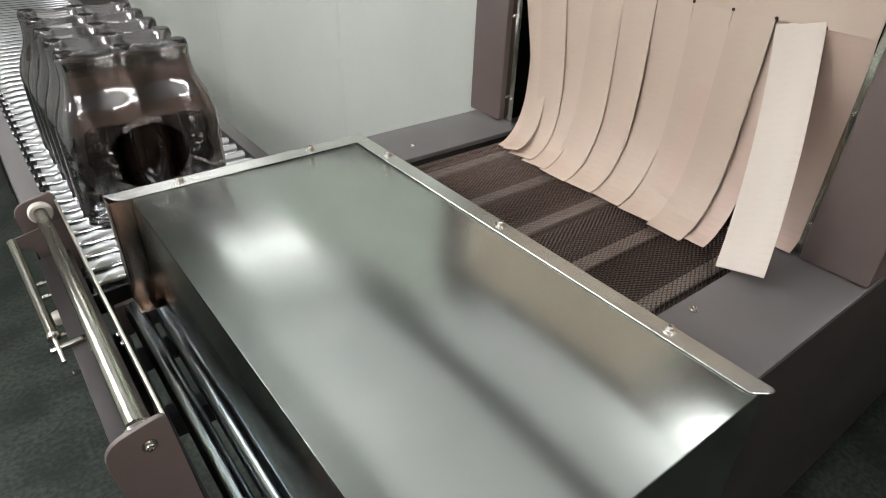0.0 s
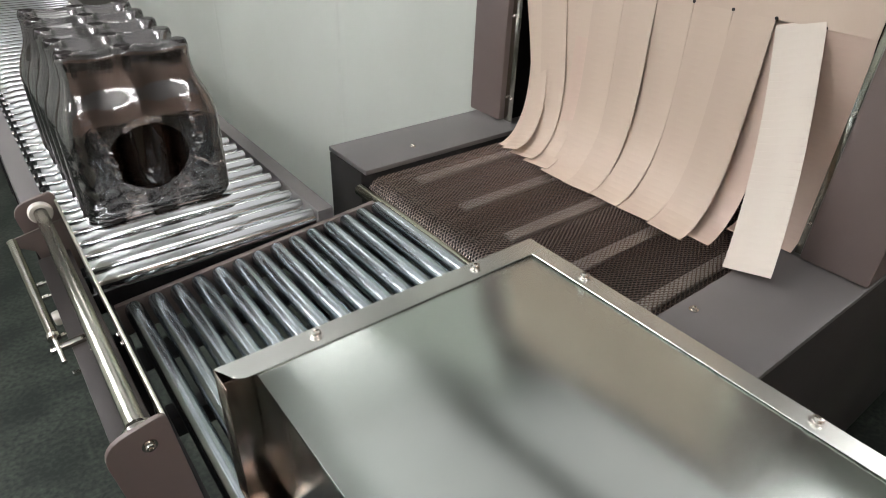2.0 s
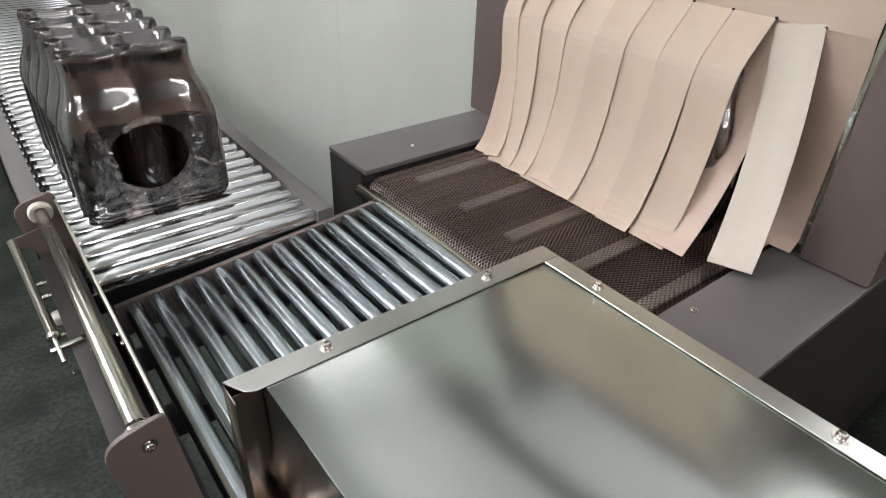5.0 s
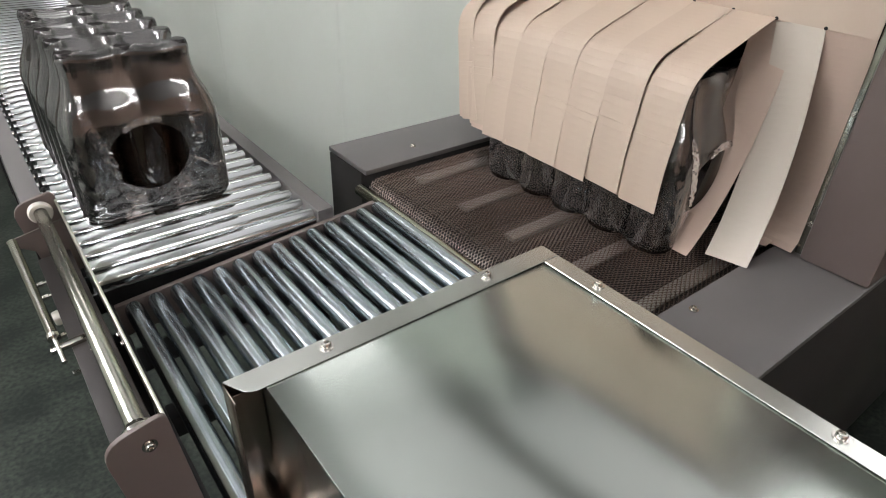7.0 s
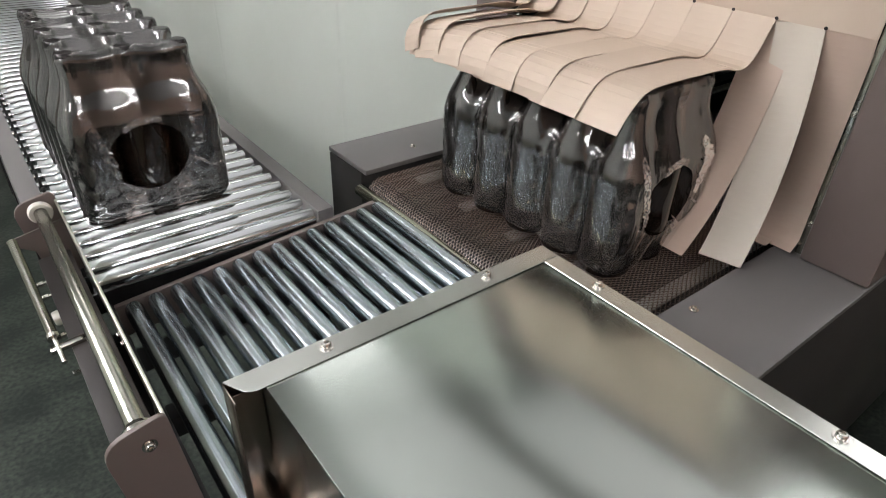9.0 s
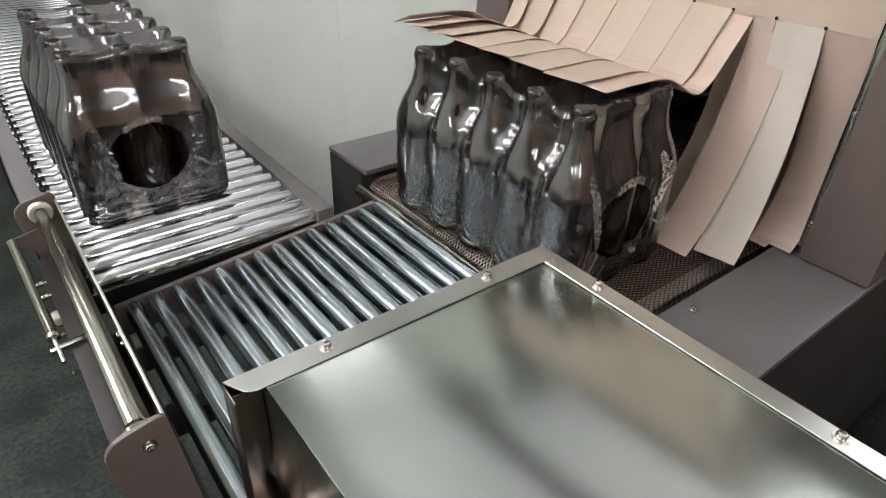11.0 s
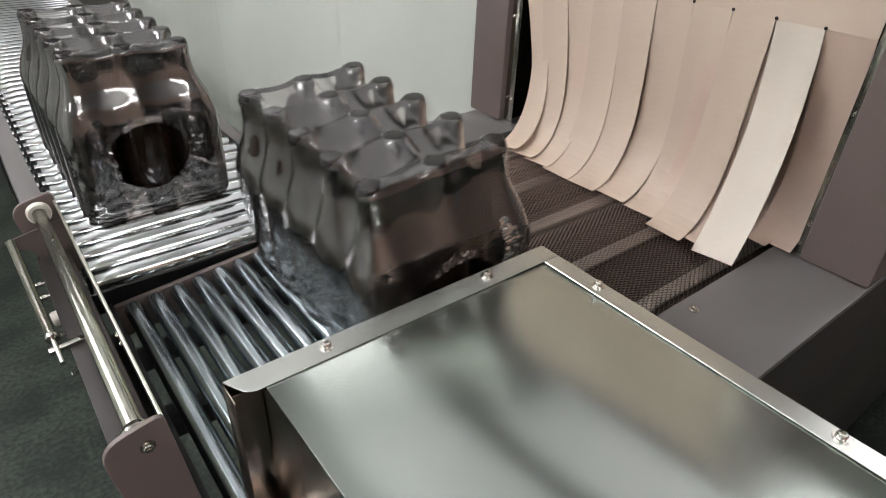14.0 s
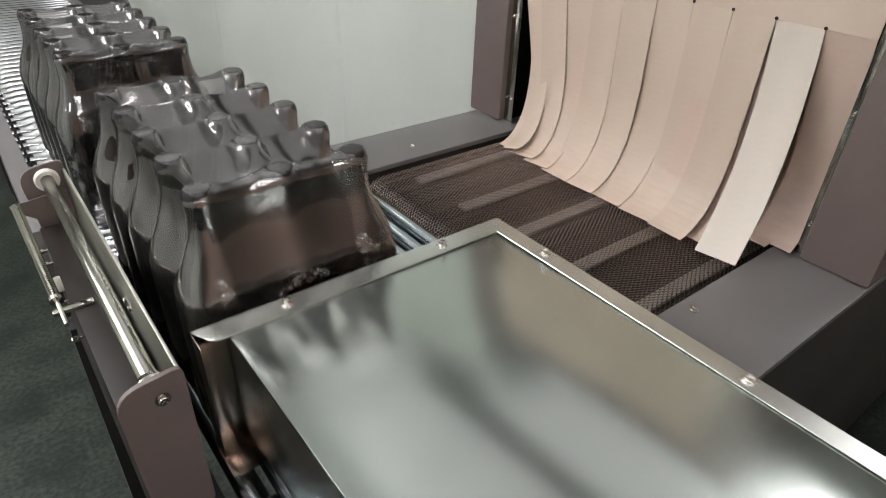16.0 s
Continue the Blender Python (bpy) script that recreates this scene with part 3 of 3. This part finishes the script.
def film_mesh(seed):
    """Shrink film drawn tight over three by five bottles: a crest over each row of three, hollows between the rows and round openings at both ends."""
    bm = bmesh.new()
    rnd = Vector((seed * 7.3, seed * 3.1, 0))
    levels = [0.0, 0.03, 0.08, 0.16] + [0.16 + 0.07 * i for i in range(1, 43)] + [3.22, 3.27, 3.31, 3.34, 3.36]
    per = 26
    heights = [h for _, h in BOTTLE_ROWS[3:-3]]
    radii = [r for r, _ in BOTTLE_ROWS[3:-3]]

    def outline(k):
        tight = float(np.interp(k, heights, radii)) + 0.018
        tight -= 0.07 * (1 - smooth(0, 0.16, k)) + 0.05 * smooth(3.22, 3.36, k) ** 2
        a, b = 1 + tight, 2 + tight + 0.02 * smooth(1.9, 2.5, k)
        ends = 0.03 + 0.03 * smooth(2.2, 3.1, k)
        sides = 0.26 + 0.40 * smooth(1.75, 2.9, k)
        radius = 0.5 - 0.31 * smooth(1.8, 2.9, k)
        rc = 0.42 - 0.22 * smooth(1.9, 3.1, k)
        pts = []
        for sx, sy, along, half, other in ((0, -1, 3, a, b), (1, 0, 5, b, a), (0, 1, 3, a, b), (-1, 0, 5, b, a)):
            n, depth = along * per, sides if sx else ends
            for i in range(n):
                u = -half + 2 * half * i / n
                most = (along - 1) / 2
                f = abs(u - max(-most, min(most, round(u)))) if abs(u) < most else 0.0
                rad = radius if sx else 0.5
                near = min(f, rad * 0.97)
                round_in = rad - math.sqrt(rad * rad - near * near) + 1.2 * (f - near)
                scallop = depth * (1 - math.exp(-0.95 * round_in / depth))
                edge = max(0.0, abs(u) - (half - rc))
                drop = rc - math.sqrt(max(0.0, rc * rc - edge * edge)) if edge else 0.0
                if edge:
                    scallop *= 1 - edge / rc
                w = other - scallop - drop * 0.72
                u2 = u * (1 - 0.02 * (edge / rc) ** 2)
                if sy:
                    pts.append(Vector((u2 * -sy, w * sy, 0)))
                else:
                    pts.append(Vector((w * sx, u2 * sx, 0)))
        return pts

    def sag(x, y):
        """How far the film dips below the cap tops."""
        fx, fy = abs(x - max(-1, min(1, round(x)))), abs(y - max(-2, min(2, round(y))))
        if abs(y) > 2:
            fy *= 0.4
        crest = 0.05 * math.sin(math.pi * (fx - 0.17) / 0.66) if fx > 0.17 else 0.0
        start = math.sqrt(0.0289 - fx * fx) if fx < 0.17 else 0.0
        s = min(1.0, max(0.0, (fy - start) / (0.5 - start)))
        hollow = (0.25 + 0.12 * smooth(0.5, 1.1, abs(x))) * (1 - (1 - s) ** 1.35)
        # drawn down round the crown caps
        seat = 0.03 * smooth(0.22, 0.15, math.hypot(fx, fy))
        return crest + hollow + seat

    rims = [sag(p.x, p.y) for p in outline(3.34)]
    rings = []
    for k in levels:
        ring = []
        for p, rim in zip(outline(k), rims):
            lowered = k if k < 2.2 else 2.2 + (k - 2.2) * (1.16 - rim) / 1.16
            q = Vector((p.x, p.y, lowered))
            n = Vector((p.x / 1.5, p.y / 2.5, 0)).normalized()
            f = noise.noise(Vector((q.x * 5, q.y * 5, q.z * 1.6)) + rnd) * 0.006
            # crumpled strands near the ends' openings
            near = smooth(1.1, 0.72, math.hypot(q.x / 1.05, (q.z - 1.2) / 0.9)) * smooth(2.0, 2.3, abs(q.y))
            f += near * 0.04 * noise.noise(Vector((q.x * 9, q.z * 4, 3)) + rnd)
            # gathered creases in the hollows between the bottles of a side
            fy = abs(q.y - max(-2, min(2, round(q.y))))
            gather = smooth(0.16, 0.42, fy) * smooth(1.0, 1.2, abs(q.x)) * smooth(2.3, 1.8, k) * smooth(0.1, 0.5, k)
            slant = q.y * 9 + (q.y - round(q.y)) * q.z * 3
            f += gather * 0.04 * noise.noise(Vector((q.x * 6, slant, q.z * 4.5)) + rnd)
            ring.append(bm.verts.new((q + n * f) * D))
        rings.append(ring)
    m = len(rings[0])
    for a, b in zip(rings, rings[1:]):
        for i in range(m):
            j = (i + 1) % m
            bm.faces.new((a[i], a[j], b[j], b[i]))
    # the top, hung between its four edges
    nx, ny = 3 * per, 5 * per
    last = rings[-1]

    def edge_vert(i, j):
        if j == 0:
            return last[i % m]
        if i == nx:
            return last[(nx + j) % m]
        if j == ny:
            return last[(nx + ny + (nx - i)) % m]
        return last[(nx + ny + nx + (ny - j)) % m]
    grid = {}
    for i in range(nx + 1):
        for j in range(ny + 1):
            if i in (0, nx) or j in (0, ny):
                grid[i, j] = edge_vert(i, j)
                continue
            xa, xb = edge_vert(0, j).co.x / D, edge_vert(nx, j).co.x / D
            ya, yb = edge_vert(i, 0).co.y / D, edge_vert(i, ny).co.y / D
            x, y = xa + (xb - xa) * i / nx, ya + (yb - ya) * j / ny
            k = CAP_TOP + 0.012 - sag(x, y) + 0.004 * noise.noise(Vector((x * 3, y * 3, 1)) + rnd)
            grid[i, j] = bm.verts.new((x * D, y * D, k * D))
    for i in range(nx):
        for j in range(ny):
            bm.faces.new((grid[i, j], grid[i + 1, j], grid[i + 1, j + 1], grid[i, j + 1]))
    # open the ends
    doomed = []
    for f in bm.faces:
        c = f.calc_center_median() / D
        if abs(c.y) > 2.2 and c.z < 2.2:
            wob = 0.05 * noise.noise(Vector((c.x * 3, c.z * 3, 5)) + rnd)
            if math.hypot((c.x + 0.06) / 0.76, (c.z - 1.27) / 0.68) < 1 + wob:
                doomed.append(f)
    bmesh.ops.delete(bm, geom=doomed, context="FACES")
    for v in bm.verts:
        if v.is_boundary:
            x, z = v.co.x / D + 0.06, v.co.z / D - 1.27
            r = math.hypot(x / 0.76, z / 0.68)
            if r > 0.3:
                wob = 1 + 0.04 * noise.noise(Vector((x * 2.2, z * 2.2, 5)) + rnd)
                v.co.x, v.co.z = (x / r * wob - 0.06) * D, (z / r * wob + 1.27) * D
    bmesh.ops.recalc_face_normals(bm, faces=bm.faces)
    return link_mesh("film", bm, FILM, 0)


def pack(label):
    ob = thing("bottle_pack", label, "bottle pack", group="shrink-wrapped packs")
    for i in range(3):
        for j in range(5):
            b = part("bottle", BOTTLE, None, ob, "dark brown glass bottle")
            b.location = ((i - 1) * D, (j - 2) * D, 0.0)
            part("cap", CAP, None, b, "dark crown cap")
    film = film_mesh(1)
    film.shade_smooth()
    part("film", film, None, ob, "clear glossy shrink film")
    for mesh in CREASES:
        mesh.shade_smooth()
        part("film_crease", mesh, None, ob, "crumpled folds of shrink film")
    return ob


def crease_mesh(seed, rows, width):
    """A ribbon of crumpled film along a chain of (x, k) on the near end."""
    bm = bmesh.new()
    pts = [Vector(p) for p in rows]
    n, m = 44, 7
    prev = None
    for i in range(n + 1):
        f = i / n * (len(pts) - 1)
        a = min(int(f), len(pts) - 2)
        p = pts[a].lerp(pts[a + 1], f - a)
        d = (pts[a + 1] - pts[a]).normalized()
        side = Vector((-d.y, d.x))
        w = width * (0.35 + 0.65 * math.sin(math.pi * min(1, max(0, i / n))) ** 0.6) * (1 + 0.5 * noise.noise(Vector((i * 0.35, seed, 0))))
        row = []
        for j in range(m + 1):
            q = p + side * w * (j / m - 0.5) + Vector((noise.noise(Vector((i * 0.9, j * 0.9, seed))), noise.noise(Vector((i * 0.9, j * 0.9, seed + 9))))) * 0.03
            lean = 0.29 * smooth(1.85, 3.05, q.y) ** 0.9
            lift = 0.016 + 0.035 * noise.noise(Vector((i * 0.55, j * 0.8, seed + 4)))
            row.append(bm.verts.new(Vector((q.x, -2.50 + lean - lift, q.y)) * D))
        if prev:
            for j in range(m):
                bm.faces.new((prev[j], prev[j + 1], row[j + 1], row[j]))
        prev = row
    return link_mesh("film_crease", bm, FILM, 0)


CREASES = [crease_mesh(1, ((-1.08, 2.35), (-1.0, 2.05), (-0.92, 1.75), (-0.80, 1.35), (-0.72, 0.95)), 0.20),
           crease_mesh(2, ((0.78, 2.30), (0.92, 2.10), (0.98, 1.85), (0.90, 1.5), (0.80, 1.2)), 0.30),
           crease_mesh(3, ((-0.45, 1.88), (-0.2, 2.0), (0.1, 2.02), (0.3, 1.98)), 0.14),
           crease_mesh(4, ((0.70, 1.1), (0.95, 0.95), (1.15, 0.80), (1.40, 0.85)), 0.05),
           crease_mesh(5, ((-0.32, 0.62), (-0.55, 0.35), (-0.80, 0.08)), 0.05)]

MOVING = pack("fifteen dark bottles in clear shrink film, leaving the tunnel")
FAR = copy_thing(MOVING, pose(-4.43 * D, 7.22 * D, Z0, 0, 0, 0.2))
tagged(FAR, "fifteen dark bottles in clear shrink film, waiting on the outfeed rollers")

# ---------------------------------------------------------------- heat curtain
HOLE_K, CURTAIN_X = 4.33, 4.75
CUTS = (-4.12, -3.30, -2.44, -1.61, -0.78, 0.05, 0.88, 1.71, 2.54, 3.37, 3.95)
PIECES, LENGTH = 32, 4.72
SEG = LENGTH / PIECES


def curtain_top():
    ob = thing("heat_curtain", "beige silicone-coated fabric curtain, slit below round punched holes", "curtain")
    part("upper_sheet", boxed((CURTAIN_X * D - 0.001, CUTS[0] * D, Z0 + (HOLE_K - 0.02) * D), (CURTAIN_X * D + 0.001, CUTS[-1] * D, 1.58)), CLOTH, ob)
    # each hole is drawn as a near-black disc laid on the sheet
    dot = link_mesh("punched_hole", turned([(0, 0), (0.032 * D, 0), (0.032 * D, 0.0006), (0, 0.0006)], 12), NEAR_BLACK, 0)
    for y in CUTS[1:-1]:
        h = part("punched_hole", dot, None, ob)
        h.matrix_basis = Matrix.Translation((CURTAIN_X * D - 0.0012, y * D, Z0 + HOLE_K * D)) @ FACE_LEFT
    return ob


curtain_top()
STRIPS = []


def hang_strip(n, ya, yb, back):
    ob = thing("curtain_strip", "hanging beige fabric strip of the heat curtain", "curtain strip", group="curtain strips")
    ob.location = (CURTAIN_X * D + back, (ya + yb) / 2 * D, Z0 + HOLE_K * D)
    w = (yb - ya) / 2 * D - 0.0005
    size = {0: 0.90, 1: 0.94}.get(n, 1.0) if not back else 0.985
    # a thin slab with rounded ends, turning on its upper end
    half, down = 0.0007, SEG * size * D
    arc = [math.pi * i / 6 for i in range(7)]
    rim = [(half * math.cos(a), half * math.sin(a)) for a in arc] + [(-half * math.cos(a), -down - half * math.sin(a)) for a in arc]
    slab = bmesh.new()
    near, far = ([slab.verts.new((u, y, v)) for u, v in rim] for y in (-w, w))
    for a in range(len(rim)):
        b = (a + 1) % len(rim)
        slab.faces.new((near[a], near[b], far[b], far[a]))
    slab.faces.new(near), slab.faces.new(far[::-1])
    bmesh.ops.recalc_face_normals(slab, faces=slab.faces)
    mesh = link_mesh("segment", slab, CLOTH_WARM_CAST if back or n == 0 else CLOTH_LIT if n == 1 else CLOTH, 0)
    STRIPS.append((ob, [part("segment", mesh, None, ob) for _ in range(PIECES)], (ya + yb) / 2, n, size, back))


for n, (ya, yb) in enumerate(zip(CUTS, CUTS[1:])):
    hang_strip(n, ya, yb, 0.0)
# a second layer behind, its slits half a strip aside
for n, (ya, yb) in enumerate(zip(CUTS, CUTS[2:])):
    mid, half = (CUTS[n] + CUTS[n + 1]) / 2, (CUTS[n + 1] + CUTS[n + 2]) / 2
    hang_strip(n, mid, half, 0.006)


@functools.lru_cache(maxsize=None)
def hang_angles(reach, power=4.0, gap=0.04, size=1.0):
    """Angles from the plumb line, towards -x, of a strip whose end trails on the belt at that reach from its top."""
    low, high = -0.35, 0.45
    for _ in range(22):
        out = (low + high) / 2
        lo, hi = 0.0, 2.4
        for _ in range(22):
            curl = (lo + hi) / 2
            angles = [out + curl * ((i + 0.5) / PIECES) ** power for i in range(PIECES)]
            if HOLE_K - SEG * size * sum(math.cos(a) for a in angles) < BELT_K + gap:
                lo = curl
            else:
                hi = curl
        if SEG * size * sum(math.sin(a) for a in angles) < reach:
            low = out
        else:
            high = out
    return tuple(angles)


def follow(points):
    """The angles of a strip that lies along a chain of points (x, k)."""
    out, seg, at = [], 0, Vector(points[0])
    for i in range(PIECES):
        left, start = SEG, at.copy()
        while left > 1e-9 and seg < len(points) - 1:
            step = Vector(points[seg + 1]) - at
            if step.length > left:
                at += step.normalized() * left
                left = 0
            else:
                left -= step.length
                at = Vector(points[seg + 1])
                seg += 1
        if left > 1e-9:
            at += Vector((-0.25, -1)).normalized() * left
        d = at - start
        out.append(math.atan2(-d.x, -d.y))
    for _ in range(6):
        ext = [out[0]] + out + [out[-1]]
        out = [(ext[i] + 2 * ext[i + 1] + ext[i + 2]) / 4 for i in range(PIECES)]
    return out


def over_pack(x, lift=0.16):
    """The chain of points of a strip that the pack lifts, the pack's middle standing at x."""
    top = BELT_K + CAP_TOP + lift
    front, lead, rear = x - 1.62, x - 1.30, x + 1.24
    pts = [(CURTAIN_X, HOLE_K)]
    if rear < CURTAIN_X - 0.2:
        pts += [((CURTAIN_X + rear) / 2, (HOLE_K + top) / 2 - 0.25 - 0.34 * (CURTAIN_X - rear)), (rear, top)]
    if lead < CURTAIN_X - 0.05:
        pts += [(lead + 0.1, top + 0.02), (lead - 0.12, top - 0.12)]
    trail = 1.0 * smooth(4.6, 5.9, x)
    pts += [(front - 0.02, 2.0), (front - 0.06 - 0.4 * trail, 1.0), (front - 0.06 - trail, BELT_K + 0.15), (front - 3, BELT_K + 0.05)]
    return pts


# ---------------------------------------------------------------- what moves
def belt_x(t):
    """The middle of the pack on the belt at t."""
    rows = ((0.0, 8.9), (6.3, 4.50), (7.0, 3.97), (8.0, 3.25), (9.0, 2.55), (10.0, 1.92), (11.3, 1.08), (11.5, 0.93), (12.0, 0.52), (12.5, 0.28))
    for (a, x), (b, y) in zip(rows, rows[1:]):
        if t <= b:
            return x + (y - x) * (t - a) / (b - a)
    return rows[-1][1]


LEANS = {9: -13.0, 8: -8.0, 7: -4.0, 6: -2.0, 5: -1.0}


def lean(n, t, back):
    """Degrees by which a strip hangs askew towards the near cover."""
    drawn = 1 + 0.5 * smooth(6.5, 9.0, t) * smooth(12.4, 11.9, t)     # drawn together over the pack
    if back:
        return 0.5 * drawn * LEANS.get(n, 0.0)
    if n == 1:
        return float(np.interp(t, (0, 2, 3, 4.2, 6.3, 9.2, 11.3, 12.5, 16), (-16, -16.5, -15.2, -14.5, -8.6, -8.0, -5.0, -6.0, -5.5)))
    if n == 2:
        return float(np.interp(t, (0, 9.4, 10.4, 12.2, 12.8, 16), (0, 0, 3.0, 1.0, 0, 0)))
    return drawn * LEANS.get(n, 0.0)


def strip_angles(n, y, t, size, back):
    sway = random.Random(n)
    rest = hang_angles(1.18 + sway.uniform(-0.06, 0.06) - (0.12 if back else 0), 4.0 + sway.uniform(-0.6, 0.6), 0.06 - (0.03 if back else 0), size)
    if n == 1 and not back:
        rest = hang_angles(1.72 - 0.32 * smooth(4.2, 6.3, t), 1.2, round(0.20 - 0.06 * smooth(4.2, 6.3, t), 2), size)
    if n == 1 and back and 4.4 < t < 12.3:
        rest = hang_angles(1.78, 1.6, 0.08, size)
    if n == 0:
        rest = hang_angles(0.12, 3.0, 0.24, size)
    lifted = y > -1.64 or (-2.44 < y and t < 10.2)
    if n == 2 and 10.2 <= t <= 12.2:
        rest = hang_angles(1.45, 1.5, 0.06, size)
    if lifted and t < 12.15 and belt_x(t) < 6.8:
        path = follow(over_pack(belt_x(t), (0.16 if back else 0.26) - (0.04 if back else 0.09) * smooth(8.8, 10.5, t)))
        w = smooth(6.75, 6.25, belt_x(t))
        calm = 1 - 0.8 * smooth(8.0, 10.5, t)
        droop, turn = sway.uniform(-0.10, 0.10) * calm, sway.uniform(0, 6.28)
        path = [b + 0.02 * calm * math.sin(turn + 5 * i / PIECES + 0.4 * t) + droop * (i / PIECES) ** 4 for i, b in enumerate(path)]
        if n in (2, 3):
            # the nearer two stand out stiffly once they hang free
            stiff = 0.55 * smooth(8.1, 8.7, t) * smooth(10.4, 9.6, t)
            path = [b - stiff * (b - 0.9) * smooth(0.75, 0.95, i / PIECES) for i, b in enumerate(path)]
        return [a + (b - a) * w for a, b in zip(rest, path)]
    if lifted and t >= 12.15:
        # drops off the pack and settles with a dying wave
        s = t - 12.15
        path = follow(over_pack(0.45))
        w = math.exp(-(s / 0.16) ** 2)
        wave = 0.20 * math.exp(-s / 1.6) * smooth(0.0, 0.25, s) * (1.3 if n in (2, 3, 4) else 0.7)
        return [a + (b - a) * w - 0.15 * wave - wave * math.sin(2.6 * s + 4.4 * i / PIECES + 0.35 * n) for i, (a, b) in enumerate(zip(rest, path))]
    wave = 0.010 + 0.02 * (n == 1)
    return [a + wave * math.sin(1.3 * t + n + 2.5 * i / PIECES) for i, a in enumerate(rest)]


def motions():
    # the belt runs all the time
    for wire, s, shift in SPIRALS:
        walk(wire, [(t / 2, belt_pose(s - BELT_SPEED * t / 2, shift)) for t in range(0, 33)])
    # pusher: draws back, waits, pushes
    rows = ((0, 4.84), (0.25, 4.42), (0.5, 3.80), (1.0, 2.55), (1.5, 1.44), (1.9, 0.42), (2.0, 0.23), (2.1, 0.09), (2.2, 0.02), (2.4, 0), (9.0, 0), (15.4, 0), (15.5, 0.02), (15.6, 0.07), (15.7, 0.20), (15.8, 0.42), (15.9, 0.68), (16.0, 0.94))
    walk(PUSHER, [(t, pose(0, y * D, 0)) for t, y in rows])
    # bed and stop: dipped, then raised
    rows = ((0, 1), (8, 1), (14.7, 1), (14.8, 1.0), (14.9, 0.82), (15.0, 0.55), (15.1, 0.35), (15.2, 0.20), (15.3, 0.09), (15.4, 0.03), (15.5, 0), (16.0, 0))
    for ob in (BED, STOP):
        push = {14.7: -0.03, 14.8: -0.06} if ob is STOP else {}
        walk(ob, [(t, tilt(DOWN * f) @ pose(push.get(t, 0) * D, 0, 0)) for t, f in rows])
    # the pack: on the belt, over the edge, down the bed, up again, pushed off
    deck = Z0 - PIVOT.z
    rows = []
    for t in (0.0, 2.0, 4.0, 5.0, 6.3, 7.0, 8.0, 9.0, 10.0, 11.3, 11.5):
        rows.append((t, pose(belt_x(t) * D, -0.03 * D, Z0 + BELT_K * D, 0, 0, 2.0 if t < 10 else 1.2)))
    rows.append((11.75, pose(0.73 * D, 0.0, Z0 + 0.08 * D, 0, -1.5, 1.3)))
    rows.append((12.0, pose(0.52 * D, 0.0, Z0 + 0.09 * D, 0, -4.2, 1.4)))
    rows.append((12.5, pose(0.29 * D, 0.02 * D, Z0 + 0.105 * D, 0, -5.2, -1.4)))
    for t, s, y, f, yaw in ((13.0, -0.06, 0.10, 1, -1.4), (13.5, -0.51, 0.11, 1, -1.0), (13.8, -1.30, 0.10, 1, -1.2), (14.0, -1.93, 0.09, 1, -1.8), (14.2, -2.56, 0.08, 1, -2.2), (14.5, -3.87, 0.05, 1, -1.2), (14.7, -4.50, 0.12, 1, 0.2), (14.8, -4.56, 0.14, 1.0, 0.2), (14.9, -4.50, 0.10, 0.82, 0.1), (15.0, -4.44, 0.08, 0.55, 0.1), (15.1, -4.38, 0.07, 0.35, 0.1), (15.2, -4.33, 0.06, 0.20, 0.1), (15.3, -4.30, 0.06, 0.09, 0.1), (15.5, -4.29, 0.06, 0, 0.1), (15.7, -4.29, 0.07, 0, 0.1), (15.8, -4.29, 0.19, 0, 0.1), (15.9, -4.29, 0.43, 0, 0.1), (16.0, -4.29, 0.69, 0, 0.1)):
        rows.append((t, tilt(DOWN * f) @ pose(s * D - PIVOT.x, y * D, deck, 0, 0, yaw)))
    walk(MOVING, rows)
    # curtain strips
    times = [0, 1, 2, 2.5, 2.9, 3.2, 3.5, 3.8, 4.2, 4.5, 4.8, 5.1, 5.4, 5.9] + [6.3 + 0.5 * i for i in range(11)] + [11.7, 11.9, 12.05] + [12.15 + 0.1 * i for i in range(8)] + [13.2, 13.5, 14.0, 14.5, 15.0, 15.5, 16.0]
    for ob, pieces, y, n, size, back in STRIPS:
        rows = [[] for _ in pieces]
        spin = radians(random.Random(n + 40).uniform(-3, 3)) if not back else 0.0
        walk(ob, [(t, Matrix.Translation(ob.location) @ pose(0, 0, 0, lean(n, t, back))) for t in times])
        for t in times:
            x = z = 0.0
            for i, a in enumerate(strip_angles(n, y, t, size, back)):
                more = radians(10) * smooth(6.2, 3.6, t) if n == 1 and not back else 0.0
                twist = Matrix.Rotation((spin + more) * (i / PIECES) ** 1.5, 4, "Z")
                rows[i].append((t, Matrix.Translation((x, 0, z)) @ Matrix.Rotation(a, 4, "Y") @ twist))
                x -= SEG * size * D * math.sin(a)
                z -= SEG * size * D * math.cos(a)
        for piece, r in zip(pieces, rows):
            walk(piece, r)


motions()
